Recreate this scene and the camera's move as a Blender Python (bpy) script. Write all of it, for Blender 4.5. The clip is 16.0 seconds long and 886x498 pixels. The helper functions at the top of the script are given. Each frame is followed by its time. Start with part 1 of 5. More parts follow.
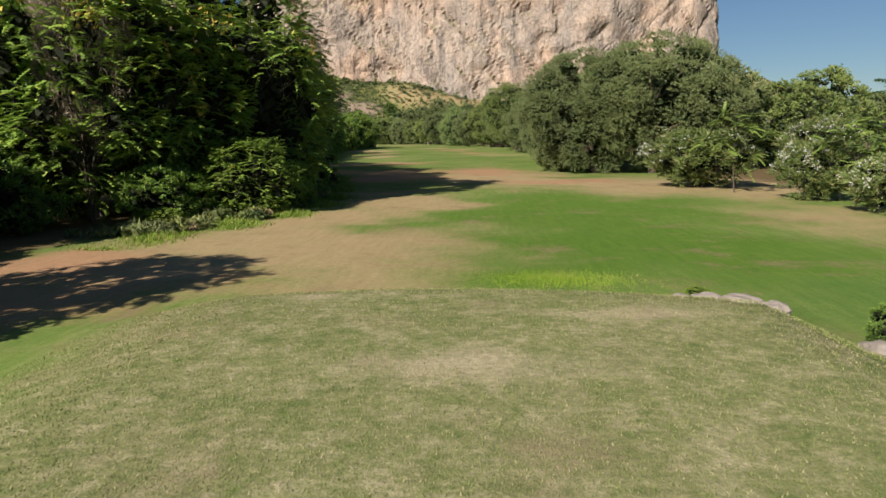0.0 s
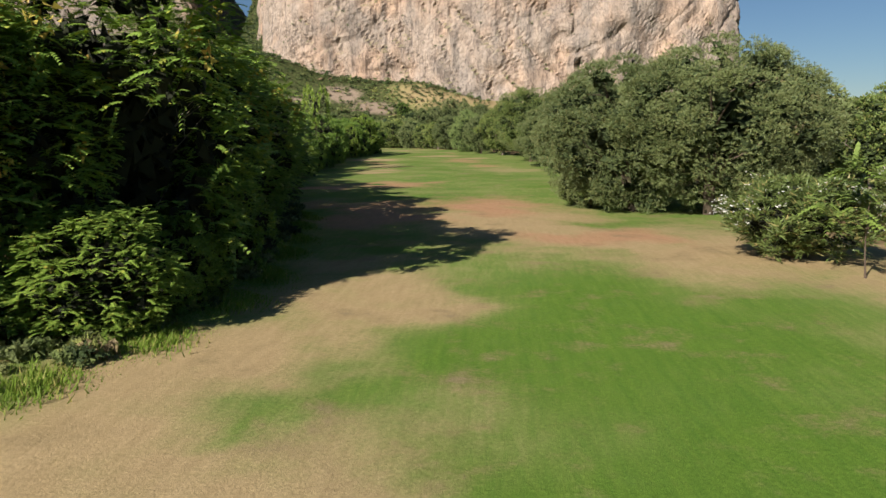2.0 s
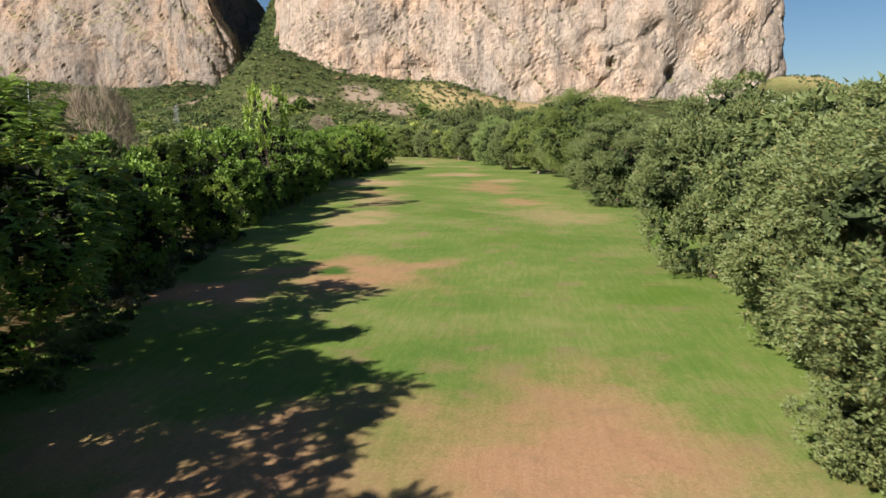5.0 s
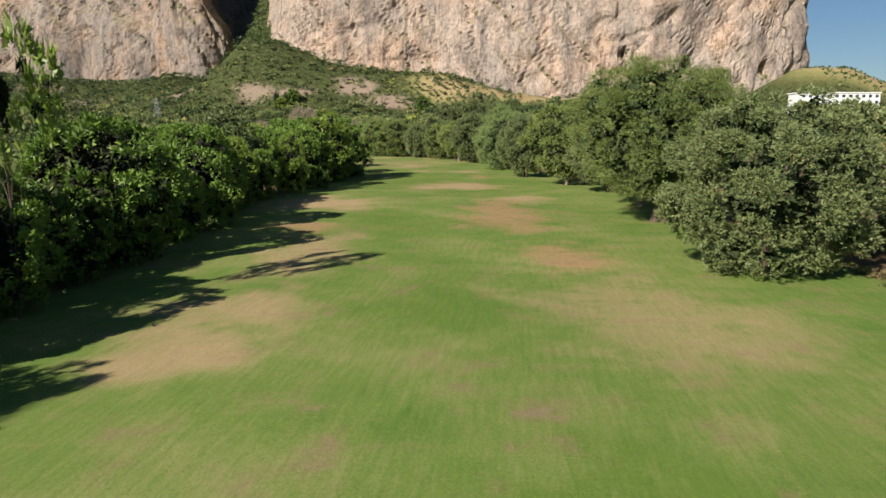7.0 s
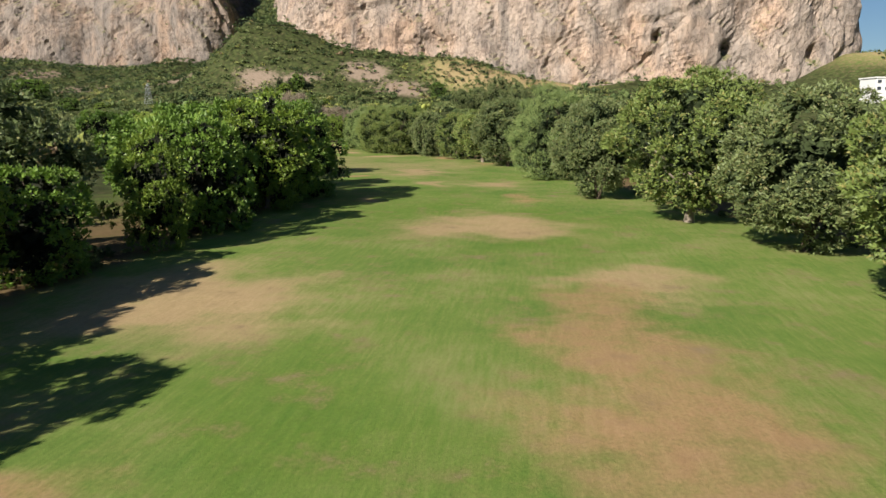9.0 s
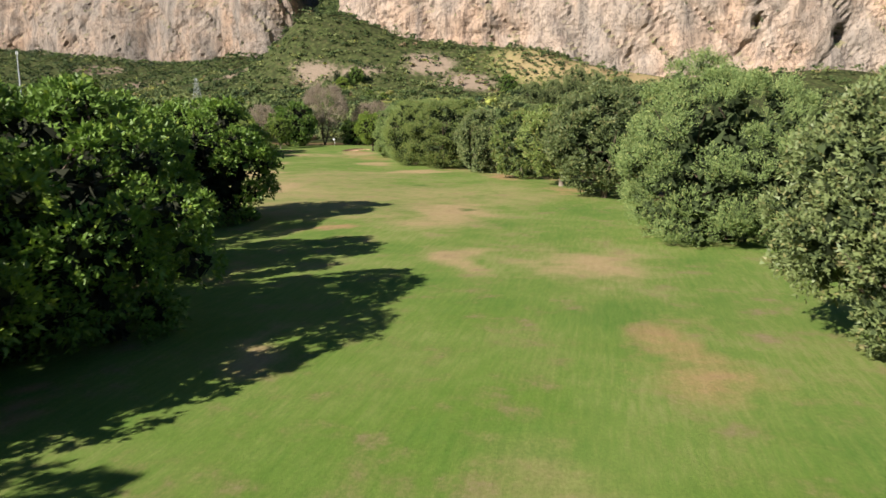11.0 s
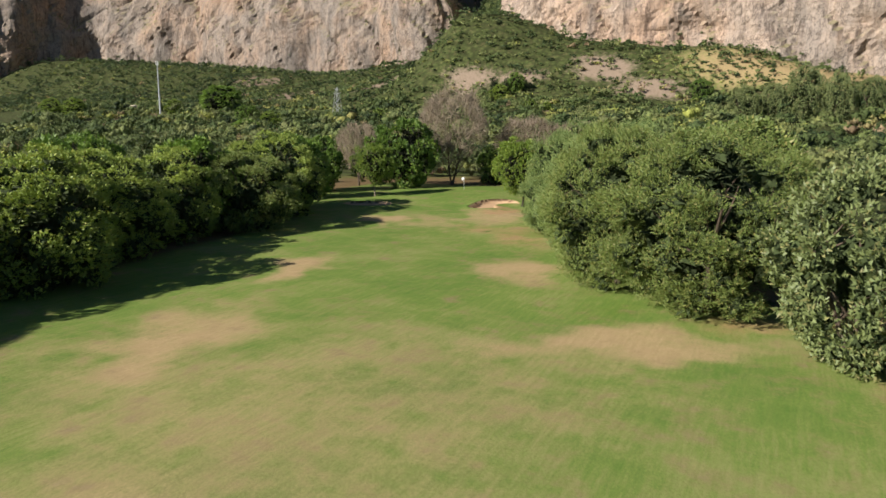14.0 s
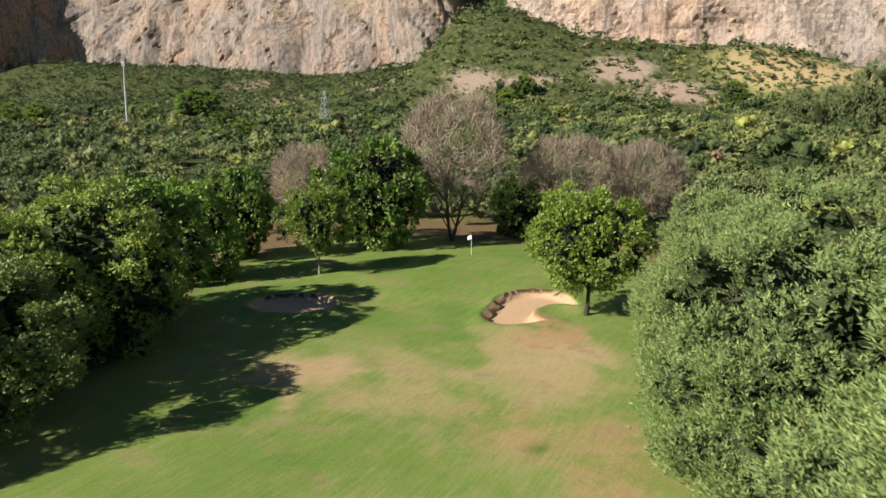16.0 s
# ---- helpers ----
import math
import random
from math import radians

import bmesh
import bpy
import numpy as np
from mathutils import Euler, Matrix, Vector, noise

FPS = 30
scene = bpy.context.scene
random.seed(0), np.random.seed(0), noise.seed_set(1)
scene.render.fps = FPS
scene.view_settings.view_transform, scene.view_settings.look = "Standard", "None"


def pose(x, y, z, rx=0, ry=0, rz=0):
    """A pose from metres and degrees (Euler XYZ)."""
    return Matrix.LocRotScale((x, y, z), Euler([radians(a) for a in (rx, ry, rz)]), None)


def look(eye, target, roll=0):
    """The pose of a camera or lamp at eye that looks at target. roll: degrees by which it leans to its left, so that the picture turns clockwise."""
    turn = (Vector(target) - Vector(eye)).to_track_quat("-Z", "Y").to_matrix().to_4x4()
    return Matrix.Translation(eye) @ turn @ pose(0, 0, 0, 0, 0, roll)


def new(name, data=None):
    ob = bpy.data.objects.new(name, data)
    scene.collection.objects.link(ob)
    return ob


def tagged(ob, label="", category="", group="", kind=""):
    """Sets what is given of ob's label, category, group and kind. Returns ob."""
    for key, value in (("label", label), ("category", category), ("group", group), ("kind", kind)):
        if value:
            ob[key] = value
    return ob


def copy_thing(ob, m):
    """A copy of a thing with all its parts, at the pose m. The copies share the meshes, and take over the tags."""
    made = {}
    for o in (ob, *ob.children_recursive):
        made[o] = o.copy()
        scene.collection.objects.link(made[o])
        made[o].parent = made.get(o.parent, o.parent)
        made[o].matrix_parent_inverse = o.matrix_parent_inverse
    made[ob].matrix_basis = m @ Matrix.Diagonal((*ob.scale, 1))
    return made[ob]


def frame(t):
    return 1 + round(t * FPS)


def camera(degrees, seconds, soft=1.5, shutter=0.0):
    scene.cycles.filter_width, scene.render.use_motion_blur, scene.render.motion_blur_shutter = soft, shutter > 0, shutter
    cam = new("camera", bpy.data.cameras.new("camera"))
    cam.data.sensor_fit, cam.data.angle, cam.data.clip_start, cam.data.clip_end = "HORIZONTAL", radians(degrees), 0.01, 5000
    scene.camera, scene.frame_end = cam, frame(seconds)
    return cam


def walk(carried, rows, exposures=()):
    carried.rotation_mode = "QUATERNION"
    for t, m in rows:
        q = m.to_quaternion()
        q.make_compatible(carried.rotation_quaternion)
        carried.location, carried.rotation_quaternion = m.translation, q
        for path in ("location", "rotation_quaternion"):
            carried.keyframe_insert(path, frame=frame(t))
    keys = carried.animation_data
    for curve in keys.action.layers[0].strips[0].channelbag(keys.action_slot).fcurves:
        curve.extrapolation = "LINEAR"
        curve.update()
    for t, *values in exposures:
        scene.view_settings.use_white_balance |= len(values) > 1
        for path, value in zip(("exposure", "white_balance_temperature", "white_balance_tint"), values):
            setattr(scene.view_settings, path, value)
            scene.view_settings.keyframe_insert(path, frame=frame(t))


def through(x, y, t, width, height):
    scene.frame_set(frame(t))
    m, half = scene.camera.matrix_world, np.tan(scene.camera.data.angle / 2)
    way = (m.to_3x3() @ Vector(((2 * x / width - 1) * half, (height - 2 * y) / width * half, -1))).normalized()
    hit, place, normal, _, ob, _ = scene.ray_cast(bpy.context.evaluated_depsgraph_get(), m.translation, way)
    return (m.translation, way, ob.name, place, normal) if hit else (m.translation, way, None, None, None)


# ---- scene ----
cam = camera(63.2, 16.0, soft=1.5, shutter=0.1)
PATH = [
    (0, (1.211, -2.188, 3.618), (1.109, -0.215, 3.306), -0.9),
    (0.5, (1.386, 0.735, 3.975), (1.281, 2.707, 3.661), -0.8),
    (1, (1.475, 4.339, 4.514), (1.363, 6.311, 4.2), -0.7),
    (1.5, (1.574, 8.206, 5.142), (1.45, 10.177, 4.826), -0.5),
    (2, (1.61, 12.261, 5.717), (1.473, 14.231, 5.402), -0.4),
    (2.5, (1.73, 16.293, 6.28), (1.58, 18.263, 5.964), -0.2),
    (3, (1.642, 21.009, 6.752), (1.479, 22.978, 6.438), -0.1),
    (3.5, (1.312, 27.519, 7.366), (1.133, 29.486, 7.052), -0.0),
    (4, (0.767, 35.235, 7.865), (0.576, 37.201, 7.55), 0.0),
    (4.5, (0.13, 43.801, 8.354), (-0.068, 45.766, 8.04), -0.0),
    (5, (-0.537, 52.81, 8.468), (-0.735, 54.774, 8.152), 0.0),
    (7.5, (-4.397, 107.642, 8.655), (-4.606, 109.602, 8.317), 0.1),
    (8, (-5.889, 120.314, 8.712), (-6.11, 122.271, 8.364), 0.0),
    (8.5, (-7.513, 132.921, 8.679), (-7.745, 134.876, 8.324), 0.1),
    (11, (-13.435, 196.744, 9.224), (-13.874, 198.66, 8.853), 0.1),
    (11.5, (-15.108, 210.506, 9.262), (-15.647, 212.396, 8.893), 0.0),
    (12, (-17.618, 224.05, 9.211), (-18.285, 225.899, 8.844), 0.0),
    (12.5, (-21.339, 236.662, 9.479), (-22.135, 238.46, 9.112), -0.0),
    (13, (-26.102, 247.798, 9.996), (-26.947, 249.574, 9.63), 0.0),
    (13.5, (-31.444, 259.41, 10.838), (-32.295, 261.184, 10.479), -0.0),
    (14, (-36.678, 271.067, 11.663), (-37.53, 272.842, 11.315), 0.0),
    (14.5, (-41.702, 282.235, 12.248), (-42.555, 284.012, 11.91), 0.0),
    (15, (-46.594, 293.41, 12.71), (-47.448, 295.189, 12.384), -0.0),
    (15.5, (-51.98, 304.519, 13.09), (-52.836, 306.298, 12.768), 0.0),
    (16, (-56.987, 315.195, 13.538), (-57.844, 316.97, 13.201), -0.0),
]
walk(cam, [(t, look(eye, target, roll)) for t, eye, target, roll in PATH],
     [(0, 0.55), (1, 0.54), (3, 0.72), (4, 0.82), (5, 0.82), (7.5, 0.58), (8.5, 0.60), (11, 0.84), (12, 0.76), (13.5, 0.60), (15, 0.80), (16, 0.84)])

# ---- daylight: late-afternoon sun from behind the left shoulder, clear sky ----
SUN_AZ, SUN_EL = radians(213.5), radians(31.0)
SUN_DIR = Vector((math.sin(SUN_AZ) * math.cos(SUN_EL), math.cos(SUN_AZ) * math.cos(SUN_EL), math.sin(SUN_EL)))
world = bpy.data.worlds.new("sky")
scene.world = world
world.use_nodes = True
sky = world.node_tree.nodes.new("ShaderNodeTexSky")
sky.sky_type, sky.sun_disc, sky.sun_elevation, sky.sun_rotation = "NISHITA", False, SUN_EL, SUN_AZ
sky.air_density, sky.dust_density, sky.ozone_density = 1.0, 0.0, 6.0
world.node_tree.links.new(sky.outputs[0], world.node_tree.nodes["Background"].inputs[0])
world.node_tree.nodes["Background"].inputs[1].default_value = 0.040
sun_data = bpy.data.lights.new("sun", "SUN")
sun_data.energy, sun_data.angle, sun_data.color = 5.0, radians(0.5), (1.0, 0.94, 0.85)
sun = new("sun", sun_data)
sun.matrix_world = look((0, 0, 60), Vector((0, 0, 60)) - SUN_DIR)

# ---- node helpers ----
def material(name, rough=0.8):
    m = bpy.data.materials.new(name)
    m.use_nodes = True
    b = m.node_tree.nodes["Principled BSDF"]
    b.inputs["Roughness"].default_value = rough
    b.inputs["Specular IOR Level"].default_value = 0.3
    return m, m.node_tree, b


def node(nt, kind, **props):
    n = nt.nodes.new(kind)
    for key, value in props.items():
        if key in n.inputs:
            n.inputs[key].default_value = value
    return n


def noise_tex(nt, scale, detail=4.0, rough=0.55, vector=None):
    n = node(nt, "ShaderNodeTexNoise", Scale=scale, Detail=detail, Roughness=rough)
    if vector is not None:
        nt.links.new(vector, n.inputs["Vector"])
    return n.outputs[0]


def ramp(nt, fac, stops):
    n = nt.nodes.new("ShaderNodeValToRGB")
    nt.links.new(fac, n.inputs[0])
    e = n.color_ramp.elements
    while len(e) < len(stops):
        e.new(0.5)
    for el, (pos, col) in zip(e, stops):
        el.position = pos
        el.color = (*col, 1) if len(col) == 3 else col
    return n.outputs[0]


def mix(nt, fac, a, b, blend="MIX"):
    n = nt.nodes.new("ShaderNodeMix")
    n.data_type, n.blend_type = "RGBA", blend
    for value, sock in ((fac, n.inputs[0]), (a, n.inputs[6]), (b, n.inputs[7])):
        if isinstance(value, (int, float)):
            sock.default_value = value
        elif isinstance(value, tuple):
            sock.default_value = (*value, 1)
        else:
            nt.links.new(value, sock)
    return n.outputs[2]


def calc(nt, op, a, b=0.0, clamp=False):
    n = nt.nodes.new("ShaderNodeMath")
    n.operation, n.use_clamp = op, clamp
    for value, sock in ((a, n.inputs[0]), (b, n.inputs[1])):
        if isinstance(value, (int, float)):
            sock.default_value = value
        else:
            nt.links.new(value, sock)
    return n.outputs[0]


def attr(nt, name):
    n = nt.nodes.new("ShaderNodeAttribute")
    n.attribute_name = name
    return n.outputs["Fac"]


def bump(nt, b, height, strength, distance):
    n = node(nt, "ShaderNodeBump", Strength=strength, Distance=distance)
    nt.links.new(height, n.inputs["Height"])
    nt.links.new(n.outputs[0], b.inputs["Normal"])


def place(nt):
    return nt.nodes.new("ShaderNodeNewGeometry").outputs["Position"]


def stretched(nt, vector, scale):
    n = nt.nodes.new("ShaderNodeMapping")
    n.inputs["Scale"].default_value = scale
    nt.links.new(vector, n.inputs["Vector"])
    return n.outputs[0]


# ---- materials ----
def ground_material():
    m, nt, b = material("turf_and_soil", 0.95)
    b.inputs["Specular IOR Level"].default_value = 0.1
    pos = place(nt)
    broad = noise_tex(nt, 0.11, 4, 0.6, pos)
    mid = noise_tex(nt, 0.7, 5, 0.65, pos)
    blot = noise_tex(nt, 0.27, 5, 0.6, pos)
    fine = noise_tex(nt, 9.0, 4, 0.7, pos)
    grain = noise_tex(nt, 40.0, 2, 0.6, pos)
    streak = noise_tex(nt, 1.0, 3, 0.5, stretched(nt, pos, (1.6, 0.12, 1.0)))
    mow = noise_tex(nt, 1.0, 5, 0.65, stretched(nt, pos, (4.2, 0.45, 1.0)))
    blend = calc(nt, "ADD", calc(nt, "MULTIPLY", broad, 0.45), calc(nt, "ADD", calc(nt, "MULTIPLY", blot, 0.25), calc(nt, "MULTIPLY", mow, 0.30)))
    turf = ramp(nt, blend, [(0.38, (0.074, 0.170, 0.024)), (0.50, (0.140, 0.218, 0.042)), (0.62, (0.250, 0.266, 0.092))])
    turf = mix(nt, calc(nt, "MULTIPLY", streak, 0.32), turf, (0.27, 0.26, 0.09))
    lush = mix(nt, mow, (0.058, 0.138, 0.017), (0.150, 0.236, 0.030))
    dry = mix(nt, mow, (0.35, 0.236, 0.124), (0.52, 0.370, 0.208))
    soil = mix(nt, mow, (0.36, 0.190, 0.100), (0.51, 0.300, 0.175))
    tee = ramp(nt, noise_tex(nt, 2.4, 9, 0.82, pos), [(0.36, (0.120, 0.160, 0.045)), (0.5, (0.225, 0.225, 0.095)), (0.66, (0.43, 0.37, 0.22))])
    sand = mix(nt, mid, (0.46, 0.30, 0.175), (0.55, 0.37, 0.225))
    litter = mix(nt, mid, (0.09, 0.075, 0.03), (0.22, 0.135, 0.072))
    # Scrub as cells: lighter tufts, with the shade between them painted as dark rims.
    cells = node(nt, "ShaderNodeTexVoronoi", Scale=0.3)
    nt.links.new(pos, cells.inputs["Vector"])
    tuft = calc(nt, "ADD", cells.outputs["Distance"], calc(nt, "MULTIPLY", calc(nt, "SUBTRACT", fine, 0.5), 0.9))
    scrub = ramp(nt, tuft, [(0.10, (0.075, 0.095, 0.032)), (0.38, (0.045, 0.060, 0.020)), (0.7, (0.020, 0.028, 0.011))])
    scrub = mix(nt, calc(nt, "MULTIPLY", blot, 0.3), scrub, (0.14, 0.14, 0.05))
    tan = mix(nt, mow, (0.25, 0.185, 0.09), (0.44, 0.335, 0.175))

    def edge(name, width=0.5, rough=1.0):
        wob = calc(nt, "MULTIPLY", calc(nt, "SUBTRACT", mid, 0.5), 1.0)
        wob = calc(nt, "ADD", wob, calc(nt, "MULTIPLY", calc(nt, "SUBTRACT", fine, 0.5), 0.35))
        wob = calc(nt, "ADD", wob, calc(nt, "MULTIPLY", calc(nt, "SUBTRACT", blot, 0.5), 1.0))
        v = calc(nt, "ADD", attr(nt, name), calc(nt, "MULTIPLY", wob, rough))
        n = nt.nodes.new("ShaderNodeMapRange")
        n.interpolation_type = "SMOOTHSTEP"
        n.inputs["From Min"].default_value, n.inputs["From Max"].default_value = 0.5 - width, 0.5 + width
        nt.links.new(v, n.inputs["Value"])
        return n.outputs[0]

    col = mix(nt, edge("lush"), turf, lush)
    col = mix(nt, calc(nt, "MULTIPLY", edge("dry", 0.55, 0.8), 0.9), col, dry)
    col = mix(nt, calc(nt, "MULTIPLY", edge("soil", 0.5, 0.8), 0.95), col, soil)
    col = mix(nt, edge("spot", 0.4, 0.3), col, mix(nt, mid, (0.040, 0.105, 0.016), (0.085, 0.165, 0.026)))
    tee = mix(nt, edge("worn", 0.5, 1.2), tee, mix(nt, fine, (0.36, 0.29, 0.175), (0.54, 0.45, 0.29)))
    col = mix(nt, edge("tee"), col, tee)
    col = mix(nt, edge("litter"), col, litter)
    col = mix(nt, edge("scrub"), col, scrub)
    col = mix(nt, edge("tan"), col, tan)
    col = mix(nt, edge("bare", 0.35), col, mix(nt, mid, (0.20, 0.150, 0.105), (0.32, 0.245, 0.185)))
    col = mix(nt, edge("sand", 0.08, 0.1), col, sand)
    col = mix(nt, edge("lip", 0.25, 0.15), col, mix(nt, fine, (0.035, 0.026, 0.016), (0.15, 0.095, 0.05)))
    col = mix(nt, 0.55, col, ramp(nt, fine, [(0.25, (0.62, 0.62, 0.62)), (0.75, (1.3, 1.3, 1.3))]), "MULTIPLY")
    col = mix(nt, 0.5, col, ramp(nt, grain, [(0.3, (0.6, 0.6, 0.6)), (0.7, (1.35, 1.35, 1.35))]), "MULTIPLY")
    nt.links.new(col, b.inputs["Base Color"])
    h = calc(nt, "ADD", calc(nt, "MULTIPLY", fine, 0.6), calc(nt, "MULTIPLY", grain, 0.4))
    bump(nt, b, h, 0.55, 0.06)
    return m


def leaf_material(name, dark, light, dry=(0.25, 0.2, 0.05), rough=0.5, through=0.3, gloss=0.35, dryness=0.12):
    m, nt, b = material(name, rough)
    b.inputs["Specular IOR Level"].default_value = gloss
    geo = nt.nodes.new("ShaderNodeNewGeometry")
    rnd = geo.outputs["Random Per Island"]
    clump = noise_tex(nt, 0.55, 3, 0.6, geo.outputs["Position"])
    ob = nt.nodes.new("ShaderNodeObjectInfo").outputs["Random"]
    f = calc(nt, "ADD", calc(nt, "MULTIPLY", rnd, 0.26), calc(nt, "MULTIPLY", calc(nt, "SUBTRACT", clump, 0.11), 0.95))
    f = calc(nt, "ADD", f, calc(nt, "MULTIPLY", calc(nt, "SUBTRACT", ob, 0.5), 0.35), True)
    col = mix(nt, f, dark, light)
    col = mix(nt, calc(nt, "GREATER_THAN", rnd, 1 - dryness), col, dry)
    nt.links.new(col, b.inputs["Base Color"])
    t = nt.nodes.new("ShaderNodeBsdfTranslucent")
    nt.links.new(mix(nt, 0.5, col, (0.9, 1.0, 0.25), "MULTIPLY"), t.inputs["Color"])
    s = nt.nodes.new("ShaderNodeMixShader")
    s.inputs[0].default_value = 0.5 * through
    nt.links.new(b.outputs[0], s.inputs[1])
    nt.links.new(t.outputs[0], s.inputs[2])
    nt.links.new(s.outputs[0], nt.nodes["Material Output"].inputs["Surface"])
    return m


def woods_material(name):
    m, nt, b = material(name, 0.6)
    geo = nt.nodes.new("ShaderNodeNewGeometry")
    tone = attr(nt, "tone")
    col = ramp(nt, tone, [(0.0, (0.042, 0.070, 0.026)), (0.28, (0.095, 0.138, 0.044)), (0.52, (0.175, 0.220, 0.070)),
                          (0.72, (0.255, 0.280, 0.112)), (0.9, (0.385, 0.415, 0.095)), (1.0, (0.33, 0.235, 0.14))])
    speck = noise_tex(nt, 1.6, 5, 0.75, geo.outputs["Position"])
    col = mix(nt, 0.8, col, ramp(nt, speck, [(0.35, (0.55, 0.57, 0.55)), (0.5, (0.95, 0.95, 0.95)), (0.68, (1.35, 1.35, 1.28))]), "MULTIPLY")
    bump(nt, b, speck, 1.0, 0.6)
    v = calc(nt, "ADD", 0.65, calc(nt, "MULTIPLY", geo.outputs["Random Per Island"], 0.7))
    hsv = nt.nodes.new("ShaderNodeHueSaturation")
    nt.links.new(col, hsv.inputs["Color"])
    nt.links.new(v, hsv.inputs["Value"])
    nt.links.new(hsv.outputs[0], b.inputs["Base Color"])
    t = nt.nodes.new("ShaderNodeBsdfTranslucent")
    nt.links.new(hsv.outputs[0], t.inputs["Color"])
    s = nt.nodes.new("ShaderNodeMixShader")
    s.inputs[0].default_value = 0.2
    nt.links.new(b.outputs[0], s.inputs[1])
    nt.links.new(t.outputs[0], s.inputs[2])
    nt.links.new(s.outputs[0], nt.nodes["Material Output"].inputs["Surface"])
    return m


def bark_material(name, a, c):
    m, nt, b = material(name, 0.95)
    tc = nt.nodes.new("ShaderNodeTexCoord").outputs["Object"]
    n1 = noise_tex(nt, 3.0, 6, 0.7, stretched(nt, tc, (6, 6, 1.2)))
    nt.links.new(mix(nt, n1, a, c), b.inputs["Base Color"])
    bump(nt, b, n1, 0.8, 0.04)
    return m


def cliff_material(name, tint, warmth):
    m, nt, b = material(name, 0.95)
    b.inputs["Specular IOR Level"].default_value = 0.15
    pos = place(nt)
    broad = noise_tex(nt, 0.018, 5, 0.6, pos)
    streak = noise_tex(nt, 0.055, 7, 0.68, stretched(nt, pos, (1.0, 1.0, 0.5)))
    fine = noise_tex(nt, 0.5, 7, 0.74, pos)
    col = ramp(nt, streak, [(0.3, (0.33, 0.280, 0.240)), (0.48, (0.455, 0.385, 0.325)), (0.7, (0.520, 0.445, 0.375))])
    warm = ramp(nt, broad, [(0.45, (0, 0, 0)), (0.68, (1, 1, 1))])
    col = mix(nt, calc(nt, "MULTIPLY", warm, warmth), col, (0.64, 0.43, 0.29))
    grey = ramp(nt, noise_tex(nt, 0.03, 5, 0.7, stretched(nt, pos, (1.2, 1.2, 0.35))), [(0.48, (0, 0, 0)), (0.62, (1, 1, 1))])
    col = mix(nt, calc(nt, "MULTIPLY", grey, 0.6), col, (0.30, 0.28, 0.255))
    col = mix(nt, 0.8, col, ramp(nt, fine, [(0.30, (0.45, 0.44, 0.44)), (0.43, (0.95, 0.95, 0.95)), (0.70, (1.18, 1.16, 1.12))]), "MULTIPLY")
    drip = noise_tex(nt, 0.16, 6, 0.7, stretched(nt, pos, (1.0, 1.0, 0.12)))
    col = mix(nt, 0.6, col, ramp(nt, drip, [(0.36, (0.30, 0.29, 0.30)), (0.47, (1.0, 1.0, 1.0)), (0.7, (1.12, 1.08, 1.02))]), "MULTIPLY")
    crack = noise_tex(nt, 0.09, 8, 0.75, stretched(nt, pos, (1.0, 1.0, 0.6)))
    crack = calc(nt, "ABSOLUTE", calc(nt, "SUBTRACT", crack, 0.5))
    col = mix(nt, 0.85, col, ramp(nt, crack, [(0.0, (0.20, 0.19, 0.19)), (0.018, (1, 1, 1))]), "MULTIPLY")
    seam = noise_tex(nt, 0.2, 7, 0.7, stretched(nt, pos, (1.0, 1.0, 0.22)))
    seam = calc(nt, "ABSOLUTE", calc(nt, "SUBTRACT", seam, 0.5))
    col = mix(nt, 0.6, col, ramp(nt, seam, [(0.0, (0.25, 0.24, 0.24)), (0.012, (1, 1, 1))]), "MULTIPLY")
    col = mix(nt, 1.0, col, tint, "MULTIPLY")
    sl = node(nt, "ShaderNodeSeparateXYZ")
    nt.links.new(nt.nodes.new("ShaderNodeNewGeometry").outputs["Normal"], sl.inputs[0])
    flat = ramp(nt, calc(nt, "ADD", sl.outputs[2], calc(nt, "MULTIPLY", calc(nt, "SUBTRACT", fine, 0.5), 0.5)), [(0.50, (0, 0, 0)), (0.80, (0.7, 0.7, 0.7))])
    col = mix(nt, flat, col, mix(nt, fine, (0.13, 0.14, 0.05), (0.36, 0.30, 0.15)))
    nt.links.new(col, b.inputs["Base Color"])
    bump(nt, b, calc(nt, "ADD", calc(nt, "MULTIPLY", streak, 0.8), fine), 1.0, 1.7)
    return m


def plain(name, col, rough=0.7, var=0.15, scale=3.0, metal=0.0):
    m, nt, b = material(name, rough)
    b.inputs["Metallic"].default_value = metal
    tc = nt.nodes.new("ShaderNodeTexCoord").outputs["Object"]
    n1 = noise_tex(nt, scale, 5, 0.6, tc)
    lo = tuple(c * (1 - var) for c in col)
    hi = tuple(min(1, c * (1 + var)) for c in col)
    nt.links.new(mix(nt, n1, lo, hi), b.inputs["Base Color"])
    bump(nt, b, n1, 0.2, 0.01)
    return m


M_GROUND = ground_material()
M_CLIFF = cliff_material("pink_limestone", (0.97, 0.915, 0.885), 0.55)
M_CLIFF_WEST = cliff_material("grey_ochre_limestone", (0.68, 0.665, 0.665), 0.8)
M_OLIVE = leaf_material("grey_green_narrow_leaves", (0.072, 0.104, 0.034), (0.265, 0.310, 0.120), (0.24, 0.23, 0.09))
M_SILVER = leaf_material("silvery_feathery_leaves", (0.110, 0.165, 0.052), (0.320, 0.410, 0.150), (0.39, 0.42, 0.15), 0.65, 0.38, 0.15, 0.12)
M_OLIVE2 = leaf_material("yellow_green_narrow_leaves", (0.086, 0.128, 0.030), (0.275, 0.342, 0.092), (0.30, 0.28, 0.09))
